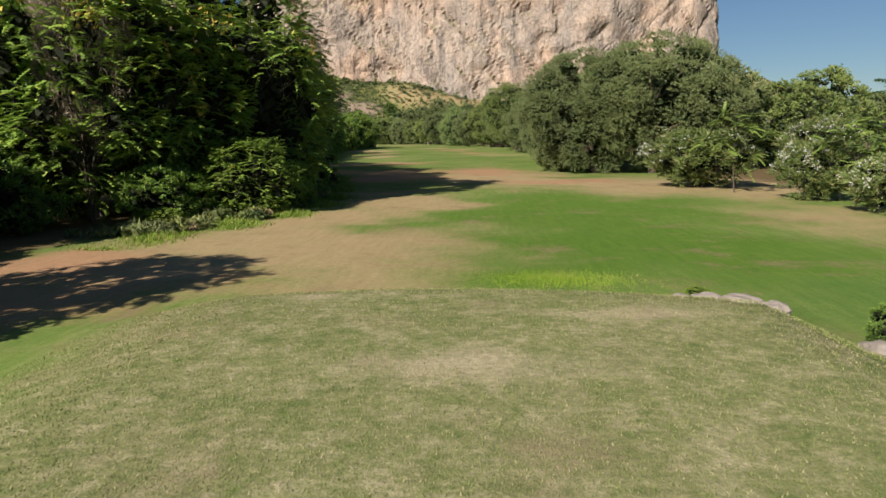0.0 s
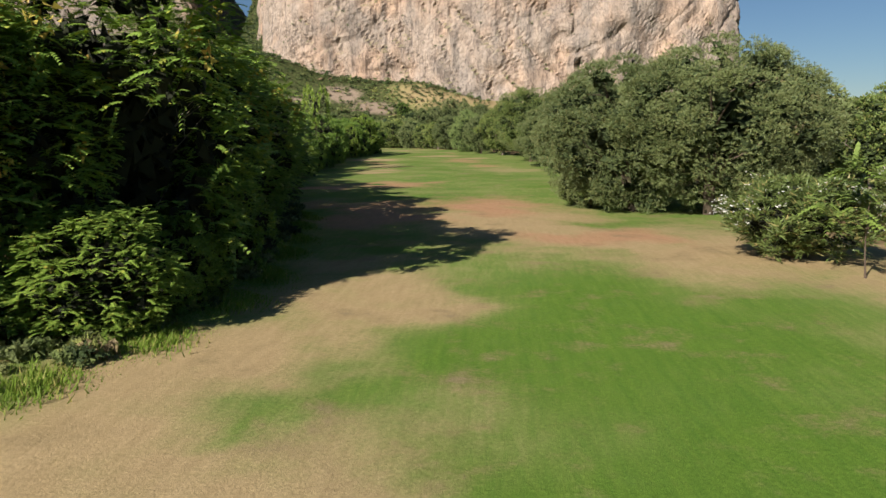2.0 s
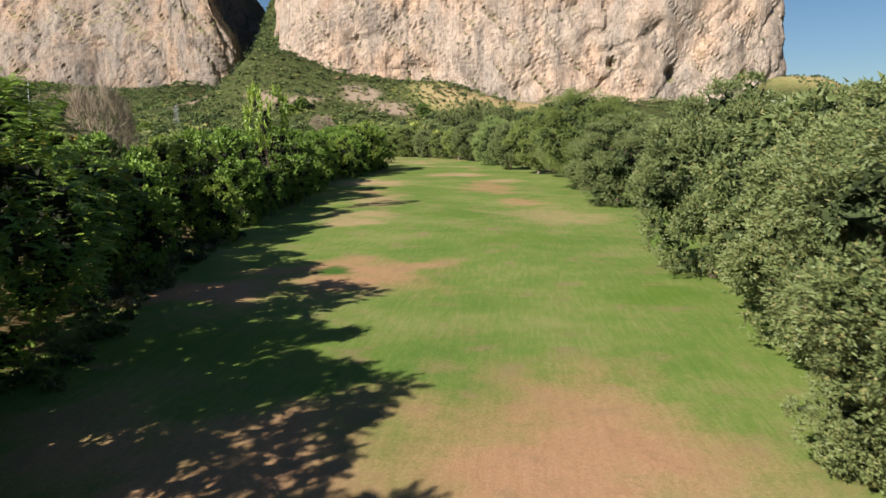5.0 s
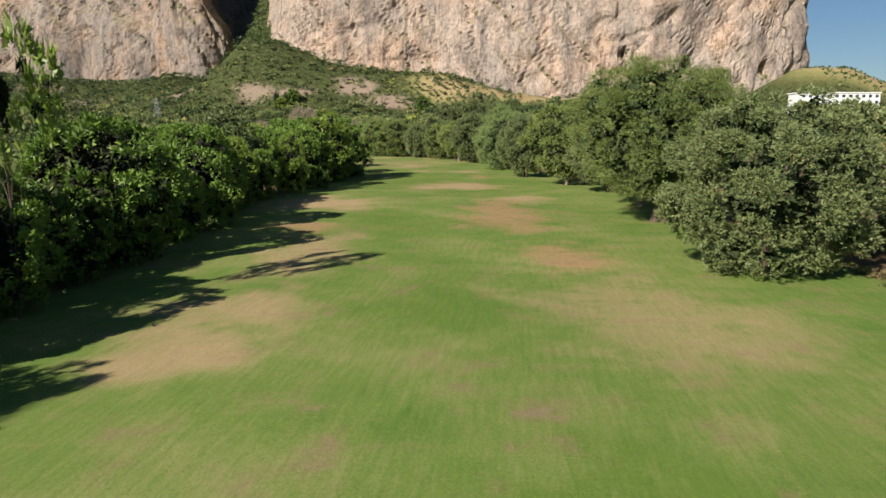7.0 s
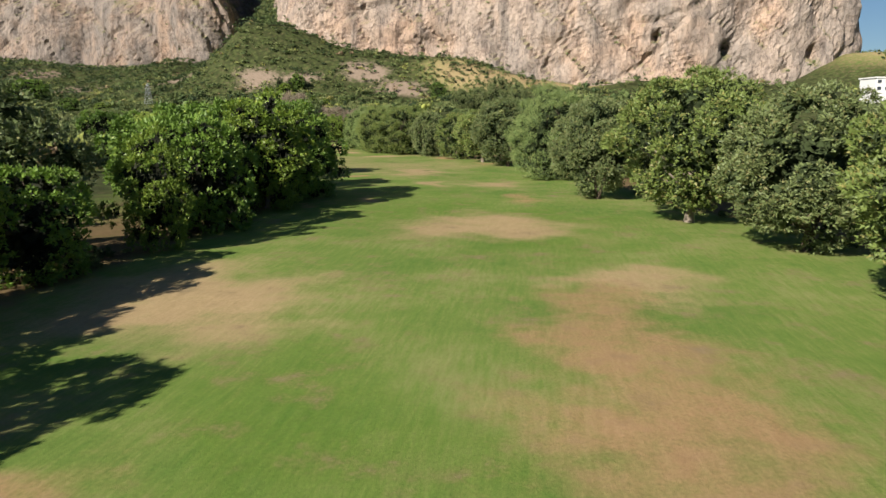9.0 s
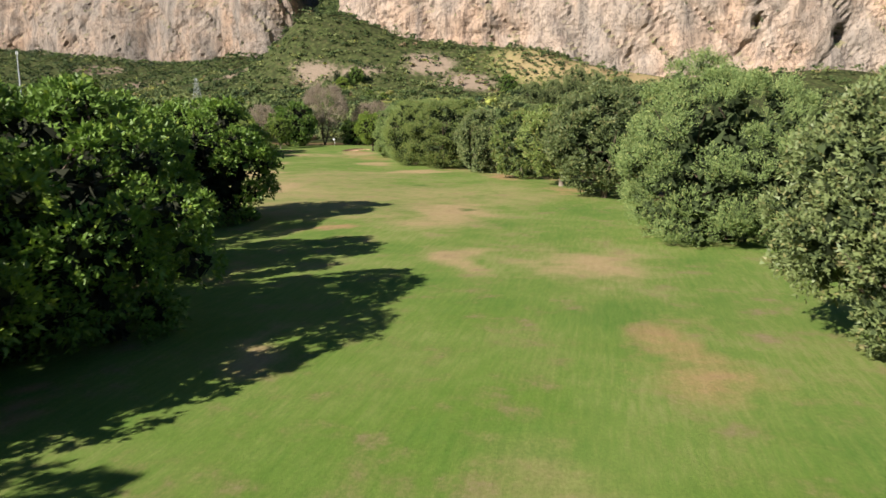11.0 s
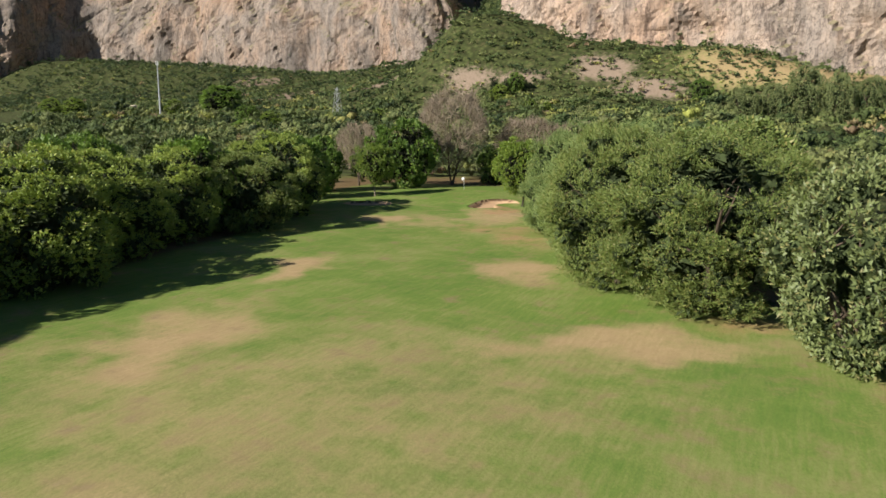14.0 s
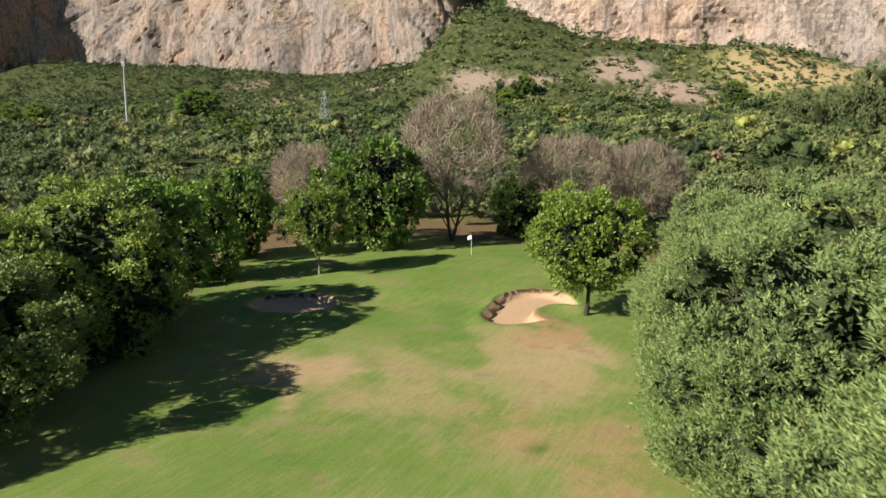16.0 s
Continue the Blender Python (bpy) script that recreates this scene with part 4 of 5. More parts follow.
REF_R, REF_H = 5.0, 10.0
OLIVE = "grey-green drooping tree with fine narrow leaves beside the fairway"
OLIVE2 = "yellow-green drooping tree with fine narrow leaves"
HEDGE = "mid-green bushy tree with small leaves down to the ground"
BROAD = "dark green broad-leaved tree with a dense rounded crown"
FRESH = "bright green broad-leaved young tree"
PROTO = {
    "olive": [make_tree("feathery_tree", OLIVE, "tree", 5, 10, zl, M_OLIVE, M_BARK, 74, 1.2, 36, 5, 0.25, 0.16, 0.34, 0.1, 0.5, 0.27, 2, curl=0.4, inside=M_GAP_SHADE_GREEN, heart=0.3) for zl in (0.0, -1.0, 0.6)],
    "fine": [make_tree("feathery_tree", OLIVE, "tree", 5, 10, zl, mt, M_BARK, 92, 1.12, 92, 8, 0.130, 0.078, 0.27, 0.2, 0.45, 0.27, 2, jag=0.22, curl=0.4, inside=M_GAP_SHADE_GREEN, heart=0.3) for zl, mt in ((-1.2, M_OLIVE), (-2.0, M_OLIVE2))],
    "near": [make_tree("feathery_tree", lb, "tree", 5, 10, zl, mt, M_BARK, nb, cr, per, lv, size, wide, rc, ri, 0.36, 0.27, 2, jag=jg, curl=0.4, inside=M_GAP_SHADE_GREEN, fill=fl, heart=ht) for zl, mt, nb, cr, per, lv, size, wide, jg, rc, ri, fl, ht, lb in
             ((0.3, M_OLIVE, 110, 1.12, 112, 13, 0.076, 0.043, 0.15, 0.24, 0.1, 0.34, 0.32, OLIVE), (-3.0, M_SILVER, 120, 1.0, 56, 17, 0.120, 0.042, 0.14, 0.48, 1.0, 0.46, 0.55, OLIVE),
              (-1.0, M_OLIVE2, 108, 1.08, 66, 15, 0.110, 0.045, 0.2, 0.42, 0.7, 0.44, 0.5, OLIVE2), (1.0, M_OLIVE2, 120, 1.12, 105, 13, 0.070, 0.040, 0.18, 0.28, -0.1, 0.42, 0.5, OLIVE2))],
    "mid": [make_tree("feathery_tree", lb, "tree", 5, 10, zl, mt, bk, 86, 1.14, 56, 6, 0.18, 0.115, 0.30, 0.3, 0.48, 0.25, st, curl=0.45, inside=M_GAP_SHADE_GREEN, fill=0.5, heart=ht) for zl, mt, bk, st, ht, lb in ((0.0, M_OLIVE, M_BARK, 2, 0.4, OLIVE), (0.8, M_OLIVE2, M_PALEBARK, 1, 0.3, OLIVE2), (-3.6, M_HEDGE, M_BARK, 2, 0.62, HEDGE))],
    "olive2": [make_tree("feathery_tree", OLIVE2, "tree", 5, 10, zl, M_OLIVE2, M_PALEBARK, 74, 1.2, 36, 5, 0.25, 0.16, 0.34, 0.2, 0.5, 0.25, 1, curl=0.4, inside=M_GAP_SHADE_GREEN, heart=0.3) for zl in (-0.6, 0.8)],
    "broad": [make_tree("broadleaf_tree", BROAD, "tree", 5, 10, zl, M_BROAD, M_BARK, 68, 1.2, 26, 7, 0.31, 0.23, 0.42, 0.05, 0.7, 0.24, 1, jag=0.3, fill=0.5, heart=0.5) for zl in (-2.0, -0.6, -2.8)],
    "leafy": [make_tree("broadleaf_tree", BROAD, "tree", 5, 10, -2.6, M_BROAD, M_BARK, 80, 1.12, 40, 8, 0.23, 0.165, 0.36, 0.1, 0.65, 0.24, 1, jag=0.3, fill=0.5, heart=0.5)],
    "fresh": [make_tree("broadleaf_tree", FRESH, "tree", 5, 10, zl, M_FRESH, bk, 60, 1.2, 34, 8, 0.24, 0.16, 0.4, 0.05, 0.65, 0.2, 1, 0.08, fill=0.4, heart=0.36, jag=0.45) for zl, bk in ((-1.2, M_PALEBARK), (2.4, M_PALEBARK), (1.7, M_DARKBARK))],
    "feathered": [make_tree("ailanthus_tree", "dark ailanthus tree with feathered leaves and yellow seed clusters", "tree", 5, 10, zl, M_PINNATE, M_PALEBARK, 60, 1.28, 19, 3, 0, 0, 0.5, 0.2, 0.8,
                            0.16, 3, 0.12, fronds=0.72, extra=("seed_clusters", "yellow hanging seed clusters", M_SEED, sd, 0.2, 0.22), fill=0.36, heart=0.4) for sd, zl in ((30, 0.4), (9, -1.2))],
    "oleander": [make_tree("oleander_bush", "leafy oleander bush with white flowers on dry ground", "bush", 5, 10, 0.0, M_OLEANDER, M_BARK, 44, 1.45, 20, 14, 0.62, 0.15, 0.95, 0.7, 0.4, 0.2, 5, 0.2,
                           extra=("flowers", "small white flower heads", M_FLOWER, 95, 0.24, 0.19), jag=0.4)],
    "sapling": [make_tree("young_ailanthus", "young ailanthus with spreading feathered leaves", "tree", 5, 10, 2.6, M_SAPLING, M_BARK, 13, 1.0, 3, 3, 0, 0, 0.4, 0.3, 0.9, 0.12, 1, 0.2, fronds=2.1, fill=0, limbs=2)],
    "slender": [make_tree("slender_tree", "slender tree with a thin tall trunk and small crown", "tree", 5, 10, 5.4, M_FRESH, M_BARK, 9, 1.3, 14, 9, 0.5, 0.3, 0.8, 0.1, 0.6, 0.13, 1, 0.1, fill=0.3, heart=0.1, limbs=7)],
    "bare": [make_tree("bare_tree", "leafless grey-brown tree with a haze of fine twigs", "tree", 5, 10, 2.6, M_DRYTWIG, M_BARK, 60, 1.2, 20, 8, 0.8, 0.05, 0.9, 0.7, 0.4, 0.22, 2, 0.2, fill=0, limbs=16)],
    "cypress": [make_tree("cypress_tree", "dark narrow cypress rising above the woodland", "tree", 5, 10, 0.2, M_CYPRESS, M_BARK, 50, 1.3, 6, 10, 0.5, 0.3, 0.7, 1.2, 0.3, 0.25, 1, 0.0)],
    "shrub": [make_tree("shrub", "low green shrub at the edge of the fairway", "shrub", 5, 10, 0.1, M_FRESH, M_BARK, 40, 1.5, 9, 10, 0.6, 0.3, 1.0, 0.3, 0.6, 0.2, 4, 0.2)],
}
TURN = 0


def tree(kind, x, y, r, h, label="", group="", variant=None):
    """One tree at its place, with the crown's radius and the height."""
    global TURN
    TURN += 1
    kinds = PROTO[kind]
    src = kinds[(TURN if variant is None else variant) % len(kinds)]
    m = pose(x, y, float(land(x, y)), 0, 0, (TURN * 137.5) % 360) @ Matrix.Diagonal((r / REF_R, r / REF_R, h / REF_H, 1))
    return tagged(copy_thing(src, m), label, group=group)


# right of the fairway, from the tee to the green
tree("near", 11.6, 67.2, 7.2, 11.4, "broad grey-green oak-like tree with branches sweeping low", "trees on the right side", 0)
tree("near", 17.6, 64.8, 7.6, 12.2, group="trees on the right side", variant=0)
tree("olive", 23, 72, 6.0, 11.0, group="trees on the right side", variant=2)
tree("olive2", 34, 76, 5.5, 8.5, group="trees on the right side", variant=0)
tree("olive2", 41, 86, 5.5, 10.5, group="trees on the right side", variant=0)
for x, y, r, h in [(45, 98, 5.4, 9.6), (56, 104, 5.4, 8.8), (67, 118, 6.0, 9.2), (80, 126, 6.0, 9.0)]:
    tree("olive", x, y, r, h, group="trees on the right side")
tree("oleander", 31, 63, 3.2, 4.4, group="oleanders", variant=0)
tree("oleander", 15.3, 45.4, 3.1, 3.5, group="oleanders", variant=0)
tree("oleander", 18.8, 36.0, 2.0, 2.9, group="oleanders")
tree("sapling", 21.0, 31.5, 2.2, 5.6)
tree("sapling", 19.4, 33.5, 1.6, 4.2)
tree("oleander", 19.2, 29.4, 1.9, 2.5, group="oleanders")
tree("sapling", 16.2, 41.0, 1.7, 4.6)
for x, y, r, h, k in [(12.2, 79.5, 5.4, 9.8, "fine"), (9.2, 70.0, 2.8, 4.6, "fine"), (14.5, 86, 6.0, 10.8, "olive"), (11.8, 96.5, 5.6, 11.4, "fine"), (17.5, 103, 6.0, 10.5, "olive"), (18.0, 118, 6.5, 10.0, "olive"),
                      (11.6, 140, 6.2, 10.6, "fine"), (9.8, 163.6, 8.0, 15.2, "tall"), (20.5, 152, 6.4, 11.0, "olive"), (10.5, 179, 6.0, 11.5, "mid"), (9.0, 195, 6.2, 10.6, "mid"),
                      (4.4, 209, 7.4, 12.6, "mid"), (-2.2, 226.5, 5.2, 10.8, "mid"), (13.0, 231, 5.6, 11.5, "olive2"),
                      (-5.5, 254.0, 7.6, 13.4, "near"), (5.5, 263, 4.6, 9.5, "fresh"), (3.5, 256, 5.5, 10.0, "olive"), (-14.0, 279, 7.0, 12.2, "mid"), (-19.2, 290, 5.6, 10.5, "olive2"), (-25.4, 300, 5.0, 9.4, "olive2"),
                      (-33.0, 309.5, 4.2, 10.2, "olive"), (-41.0, 317.5, 6.6, 11.4, "close"), (-47.4, 322.5, 6.0, 11.4, "close"), (-49.5, 332.5, 7.0, 11.6, "near"), (-55.4, 343.5, 6.6, 11.6, "near"), (-41.0, 330, 6.4, 11.6, "olive2"), (-49.5, 345, 5.6, 11.0, "olive"), (-59.0, 353.0, 5.0, 10.2, "near")]:
    tree({"tall": "near", "close": "near"}.get(k, k), x, y, r, h, group="trees on the right side", variant={"near": 1, "close": 2, "tall": 3, "fresh": 0, "fine": 0, "mid": 1 if y in (209, 179) else 0}.get(k))
# left of the fairway
for x, y, r, h, k, v in [(-16.5, 30.5, 4.8, 12.0, "feathered", 0), (-11.8, 36.8, 4.8, 13.2, "feathered", 1), (-14.0, 33.0, 3.6, 10.0, "feathered", 0), (-20.5, 31.5, 4.6, 10.8, "broad", 0), (-20.0, 36, 5.2, 14.0, "feathered", 0),
                         (-12.8, 44.5, 4.3, 11.0, "feathered", 0), (-14.0, 52.5, 4.4, 10.6, "feathered", 0), (-16.5, 60.5, 4.8, 11.4, "feathered", 1), (-18.5, 68, 4.8, 11.0, "leafy", 0),
                         (-29.0, 29, 4.6, 9.0, "feathered", 1), (-23, 49, 5.0, 12.0, "broad", 1), (-24.5, 21.5, 3.4, 6.0, "broad", 1), (-13.2, 29.8, 1.9, 2.6, "broad", 0), (-9.8, 32.0, 2.2, 3.8, "feathered", 1), (-18.5, 25.4, 2.4, 3.2, "leafy", 0), (-10.0, 40.5, 2.3, 4.6, "leafy", 0), (-19.5, 19.2, 3.6, 7.4, "leafy", 0), (-9.4, 35.6, 1.9, 3.2, "leafy", 0), (-20.5, 76, 4.8, 11.0, "feathered", 1),
                         (-14.5, 7.0, 3.6, 8.6, "feathered", 1), (-20.0, 12.5, 3.4, 5.6, "broad", 0), (-17.0, -1.0, 4.0, 8.0, "broad", 1),
                         (-24.0, 84.5, 4.6, 9.4, "feathered", 0), (-25.0, 93, 4.2, 7.4, "broad", 0), (-27.0, 107, 3.6, 8.0, "fresh", 0), (-23.6, 106.5, 2.4, 5.0, "fresh", 0), (-28.0, 98, 3.6, 8.6, "broad", 1),
                         (-29.0, 118, 4.4, 9.4, "broad", 2), (-33.5, 128, 4.6, 9.0, "leafy", 0), (-30.0, 139.5, 4.8, 9.6, "broad", 0), (-31.5, 155.5, 4.6, 9.2, "leafy", 1), (-38.0, 164, 4.6, 9.0, "broad", 1),
                         (-35.6, 173.0, 3.6, 7.8, "fresh", 1), (-41.0, 184, 5.4, 10.6, "olive", 2), (-33.6, 189.8, 2.8, 7.8, "fresh", 0), (-35.0, 198, 4.2, 9.4, "broad", 0), (-35.2, 220.5, 5.2, 10.8, "leafy", 2), (-41.0, 215.5, 5.2, 10.6, "broad", 0),
                         (-40.0, 205, 5.0, 10.0, "broad", 1), (-34.5, 212, 5.4, 10.6, "fresh", 0), (-40.8, 231.5, 5.4, 10.8, "leafy", 1), (-47.5, 242, 4.8, 10.0, "broad", 2), (-46.8, 252.5, 5.8, 10.8, "leafy", 2), (-51.5, 247.5, 5.0, 10.0, "broad", 0), (-73.0, 262, 4.8, 7.8, "olive", 1), (-80.0, 272, 5.0, 9.0, "mid", 2),
                         (-84.0, 282, 5.2, 9.5, "mid", 2), (-86.0, 293, 5.4, 9.5, "mid", 2), (-84.5, 304, 5.4, 10.0, "mid", 2), (-90.0, 315, 5.4, 9.2, "mid", 2), (-90.0, 333.0, 5.4, 8.8, "fine", 1),
                         (-95.0, 344, 5.4, 10.4, "mid", 2), (-82.5, 277, 4.8, 9.0, "mid", 2), (-86.5, 287.5, 4.8, 9.2, "mid", 2), (-87.0, 298.5, 4.8, 9.2, "mid", 2), (-89.0, 309.5, 4.8, 9.2, "mid", 2),
                         (-93.0, 324, 5.0, 9.2, "mid", 2), (-94.5, 338.5, 4.8, 9.4, "mid", 2), (-101, 333, 5.0, 11.0, "olive", 1), (-101, 320, 5.0, 10.8, "broad", 0), (-99, 306, 5.0, 10.8, "olive", 0),
                         (-96, 293, 5.0, 10.5, "broad", 2), (-93, 281, 5.0, 10.4, "olive", 1), (-86, 268, 5.0, 10.0, "broad", 0), (-98.0, 350.5, 4.8, 10.2, "broad", 1), (-104.5, 362, 4.0, 9.4, "broad", 2), (-96.0, 331, 5.0, 10.4, "broad", 0)]:
    tree(k, x, y, r, h, group="trees on the left side", variant=v)
# lower broad-leaved bushes that close the left edge
for i, (x, y, r, h) in enumerate([(-26.5, 117, 2.8, 5.6), (-28.0, 126, 3.0, 6.0), (-29.5, 133.5, 2.8, 5.6), (-30.5, 148, 3.2, 6.2), (-33.5, 163.5, 3.0, 6.0), (-34.5, 170.5, 2.8, 5.6), (-35.5, 180, 3.2, 6.4), (-37.0, 205, 3.0, 6.0),
                                  (-38.5, 218, 3.0, 5.8), (-42.0, 231.5, 3.2, 6.0), (-48.5, 243.0, 3.0, 5.8), (-84.0, 290, 3.4, 6.8), (-97, 313.5, 3.4, 7.0)]):
    tree("broad", x, y, r, h, "bushy dark green tree with foliage down to the ground", "trees on the left side", i)
tree("slender", -26.0, 125.5, 2.4, 13.2, group="trees on the left side")
tree("bare", -16.0, 29.0, 1.9, 11.5, "dead grey stems standing among green trees", variant=0)
tree("bare", -29.5, 101.0, 2.4, 11.0, "dead grey tree standing among green trees", variant=0)
# round the green
tree("fresh", -69.6, 365.0, 4.2, 9.2, "green tree with a dark trunk beside the sand bunker", variant=2)
tree("fresh", -95.6, 369.0, 3.2, 8.0, "slender green tree with a pale trunk beside the green", variant=1)
tree("broad", -98.0, 383.5, 5.4, 12.4, variant=1)
tree("bare", -92.6, 392.0, 6.2, 16.0, variant=0)
tree("bare", -81.0, 400.0, 6.0, 11.6, variant=0)
tree("bare", -73.0, 404.0, 4.6, 11.0, variant=0)
tree("bare", -108.0, 384.0, 4.0, 10.6, variant=0)
tree("broad", -86.0, 399.0, 4.2, 7.5)
tree("broad", -108.0, 372.0, 3.6, 9.5)
tree("olive", -62.0, 385.0, 5.2, 9.5)
# shrubs along the left edge
for x, y, r, h in [(-8.9, 31.8, 0.9, 0.8), (-12.4, 28.0, 0.8, 0.7), (-8.5, 37.0, 0.8, 0.8)]:
    tree("shrub", x, y, r, h, group="shrubs at the edge")


# ---- woodland behind the first rows, and the scrub up to the cliffs ----
def woodland():
    chunks, tones = [], []

    def add(*given, **more):
        v, f, tone = canopy(*given, **more)
        chunks.append((v, f, 0))
        tones.append(tone)

    n = 300
    y = RNG.uniform(20, 420, n)
    x = left_edge(y) - 16 - 8 * (1 - smoothstep(45, 70, y)) - RNG.uniform(0, 1, n) ** 1.3 * 110
    add(x, y, RNG.uniform(3.4, 5.0, n), 4, 52, 0.55, 0.9, core=0.45)
    n = 280
    y = RNG.uniform(85, 410, n)
    x = right_edge(y) + 17 + RNG.uniform(0, 1, n) ** 1.3 * 90
    add(x, y, RNG.uniform(3.4, 5.0, n), 4, 36, 0.55, 0.9, core=0.5)
    n = 620
    x, y = RNG.uniform(-260, 45, n), RNG.uniform(405, 480, n)
    add(x, y, np.exp(RNG.normal(1.35, 0.3, n)), 6, 34, 0.5, 0.5, core=0.5)
    n = 1700
    y = RNG.uniform(470, 720, n)
    x = -110 + RNG.uniform(-1, 0.36, n) * (y - 170) * 0.9
    add(x, y, np.exp(RNG.normal(1.5, 0.33, n)), 5, 20, 0.85, 0.45, core=0.5)
    n = 5200
    y = RNG.uniform(700, 1010, n)
    x = -120 + RNG.uniform(-1, 0.4, n) * (y - 170) * 1.3
    open_ground = np.zeros(n)
    for a, b, ra, rb in ((-58, 764, 48, 27), (-470, 832, 34, 30), (-240, 736, 22, 8), (-203, 739, 15, 8), (-152, 757, 22, 13), (-118, 734, 28, 9), (5, 775, 40, 20)):
        open_ground = np.maximum(open_ground, ((x - a) / ra) ** 2 + ((y - b) / rb) ** 2 < 1.0)
    keep = ((y < 790) | (x < -230)) & ((open_ground < 0.5) | (RNG.uniform(size=n) > 0.72))
    x, y = x[keep], y[keep]
    add(x, y, np.exp(RNG.normal(1.3, 0.38, len(x))), 3, 13, 1.2, 0.35, core=0)
    n = 1500
    x, y = RNG.uniform(-340, -50, n), RNG.uniform(630, 800, n)
    add(x, y, np.exp(RNG.normal(0.8, 0.4, n)), 2, 15, 1.0, 0.35, core=0)
    n = 2300
    x, y = RNG.uniform(-920, -330, n), RNG.uniform(800, 1005, n)
    add(x, y, np.exp(RNG.normal(1.25, 0.35, n)), 2, 14, 1.3, 0.4, core=0)
    n = 460
    a, k = RNG.uniform(0, 6.28, n), np.sqrt(RNG.uniform(0, 1, n))
    add(-58 + 56 * k * np.cos(a), 762 + 36 * k * np.sin(a), np.exp(RNG.normal(0.5, 0.5, n)), 2, 14, 0.7, 0.3)
    n = 3600
    y = RNG.uniform(800, 1240, n)
    x = -290 - 0.2 * (y - 880) + RNG.normal(size=n) * 52
    add(x, y, np.exp(RNG.normal(0.95, 0.38, n)), 2, 10, 1.4, 0.3, core=0)
    n = 600
    x, y = RNG.uniform(262, 420, n), RNG.uniform(745, 830, n)
    add(x, y, RNG.uniform(0.8, 2.4, n), 1, 8, 1.0, 0.4)
    n = 260
    x, y = RNG.uniform(45, 260, n), RNG.uniform(60, 420, n)
    add(x, y, RNG.uniform(2.4, 4.2, n), 2, 40, 0.8, 0.6)
    n = 300
    x, y = RNG.uniform(20, 420, n), RNG.uniform(420, 720, n)
    add(x, y, RNG.uniform(1.8, 4.0, n), 2, 8, 1.0, 0.5)
    v, f, s = join(chunks)
    me = quads_mesh("woodland", v, f, [M_WOODS], None, True, tone=np.concatenate(tones))
    tagged(new("woodland", me), "mixed green woodland and scrub up to the cliffs", "woodland", kind="stuff")


woodland()


def undergrowth():
    """Weeds and brambles along the feet of the trees."""
    y1, y2, y3 = RNG.uniform(24, 110, 240), RNG.uniform(110, 375, 200), RNG.uniform(60, 370, 200)
    x = np.concatenate([left_edge(y1) - np.abs(RNG.normal(size=240)) * 1.6, left_edge(y2) - 3.0 - np.abs(RNG.normal(size=200)) * 2.0, right_edge(y3) + 5.5 + np.abs(RNG.normal(size=200)) * 2.0])
    y = np.concatenate([y1, y2, y3])
    r = RNG.uniform(0.25, 0.75, len(x))
    c = np.stack([x, y, land(x, y) + r * 0.3], 1)
    v, f, tone = bush_cards(c, r, 90, 0.2, 0.7, 0.4, 0)
    tagged(new("undergrowth", quads_mesh("undergrowth", v, f, [M_WOODS], None, True, tone=tone)), "low green weeds and brambles under the trees", "undergrowth", kind="stuff")
    n = 7000
    x, y = 3.2 + RNG.normal(size=n) * 0.9, 15.3 + RNG.normal(size=n) * 0.6
    way = unit(RNG.normal(size=(n, 3)) * 0.35 + np.array([0, 0, 1.0]))
    v, f = leaf_quads(np.stack([x, y, land(x, y) - 0.02], 1), way, 0.085, 0.013, 0.0)
    tagged(new("weeds", quads_mesh("weeds", v, f, [M_WEED])), "bright yellow-green tuft of weeds below the tee", "weeds", kind="stuff")


undergrowth()


def verge():
    """Tall grass and weeds at the feet of the trees beside the first stretch."""
    n = 26000
    y = RNG.uniform(21, 66, n)
    x = left_edge(y) + RNG.normal(size=n) * 0.6 + 0.1 + 0.5 * np.sin(y * 0.9) * np.sin(y * 0.37 + 1)
    tall = RNG.uniform(0.10, 0.38, n) * (0.6 + 0.4 * np.sin(y * 1.3 + x))
    way = unit(RNG.normal(size=(n, 3)) * 0.4 + np.array([0.25, 0, 1.0]))
    v, f = leaf_quads(np.stack([x, y, land(x, y) - 0.02], 1), way, tall, 0.045, 0.3)
    tagged(new("verge_grass", quads_mesh("verge_grass", v, f, [M_VERGE])), "tall weedy grass along the foot of the trees", "grass", kind="stuff")


verge()


def tee_turf():
    """Short worn blades on the tee, thinner on its bare spots."""
    n = 95000
    x, y = RNG.uniform(-9, 8.5, n), RNG.uniform(1.5, 13.5, n)
    bare = np.exp(-(((x - 1.2) / 1.0) ** 2 + ((y - 7.2) / 0.7) ** 2)) + np.exp(-(((x + 0.6) / 0.7) ** 2 + ((y - 10.8) / 0.4) ** 2))
    keep = (tee_level(x, y) > 0.25) & (RNG.uniform(size=n) > 0.75 * bare)
    x, y = x[keep], y[keep]
    way = unit(RNG.normal(size=(len(x), 3)) * 0.6 + np.array([0, 0, 1.0]))
    v, f = leaf_quads(np.stack([x, y, land(x, y) - 0.005], 1), way, 0.038, 0.014, 0.3)
    tagged(new("tee_grass", quads_mesh("tee_grass", v, f, [M_BLADE])), "short worn green and straw grass on the tee", "grass", kind="stuff")


tee_turf()


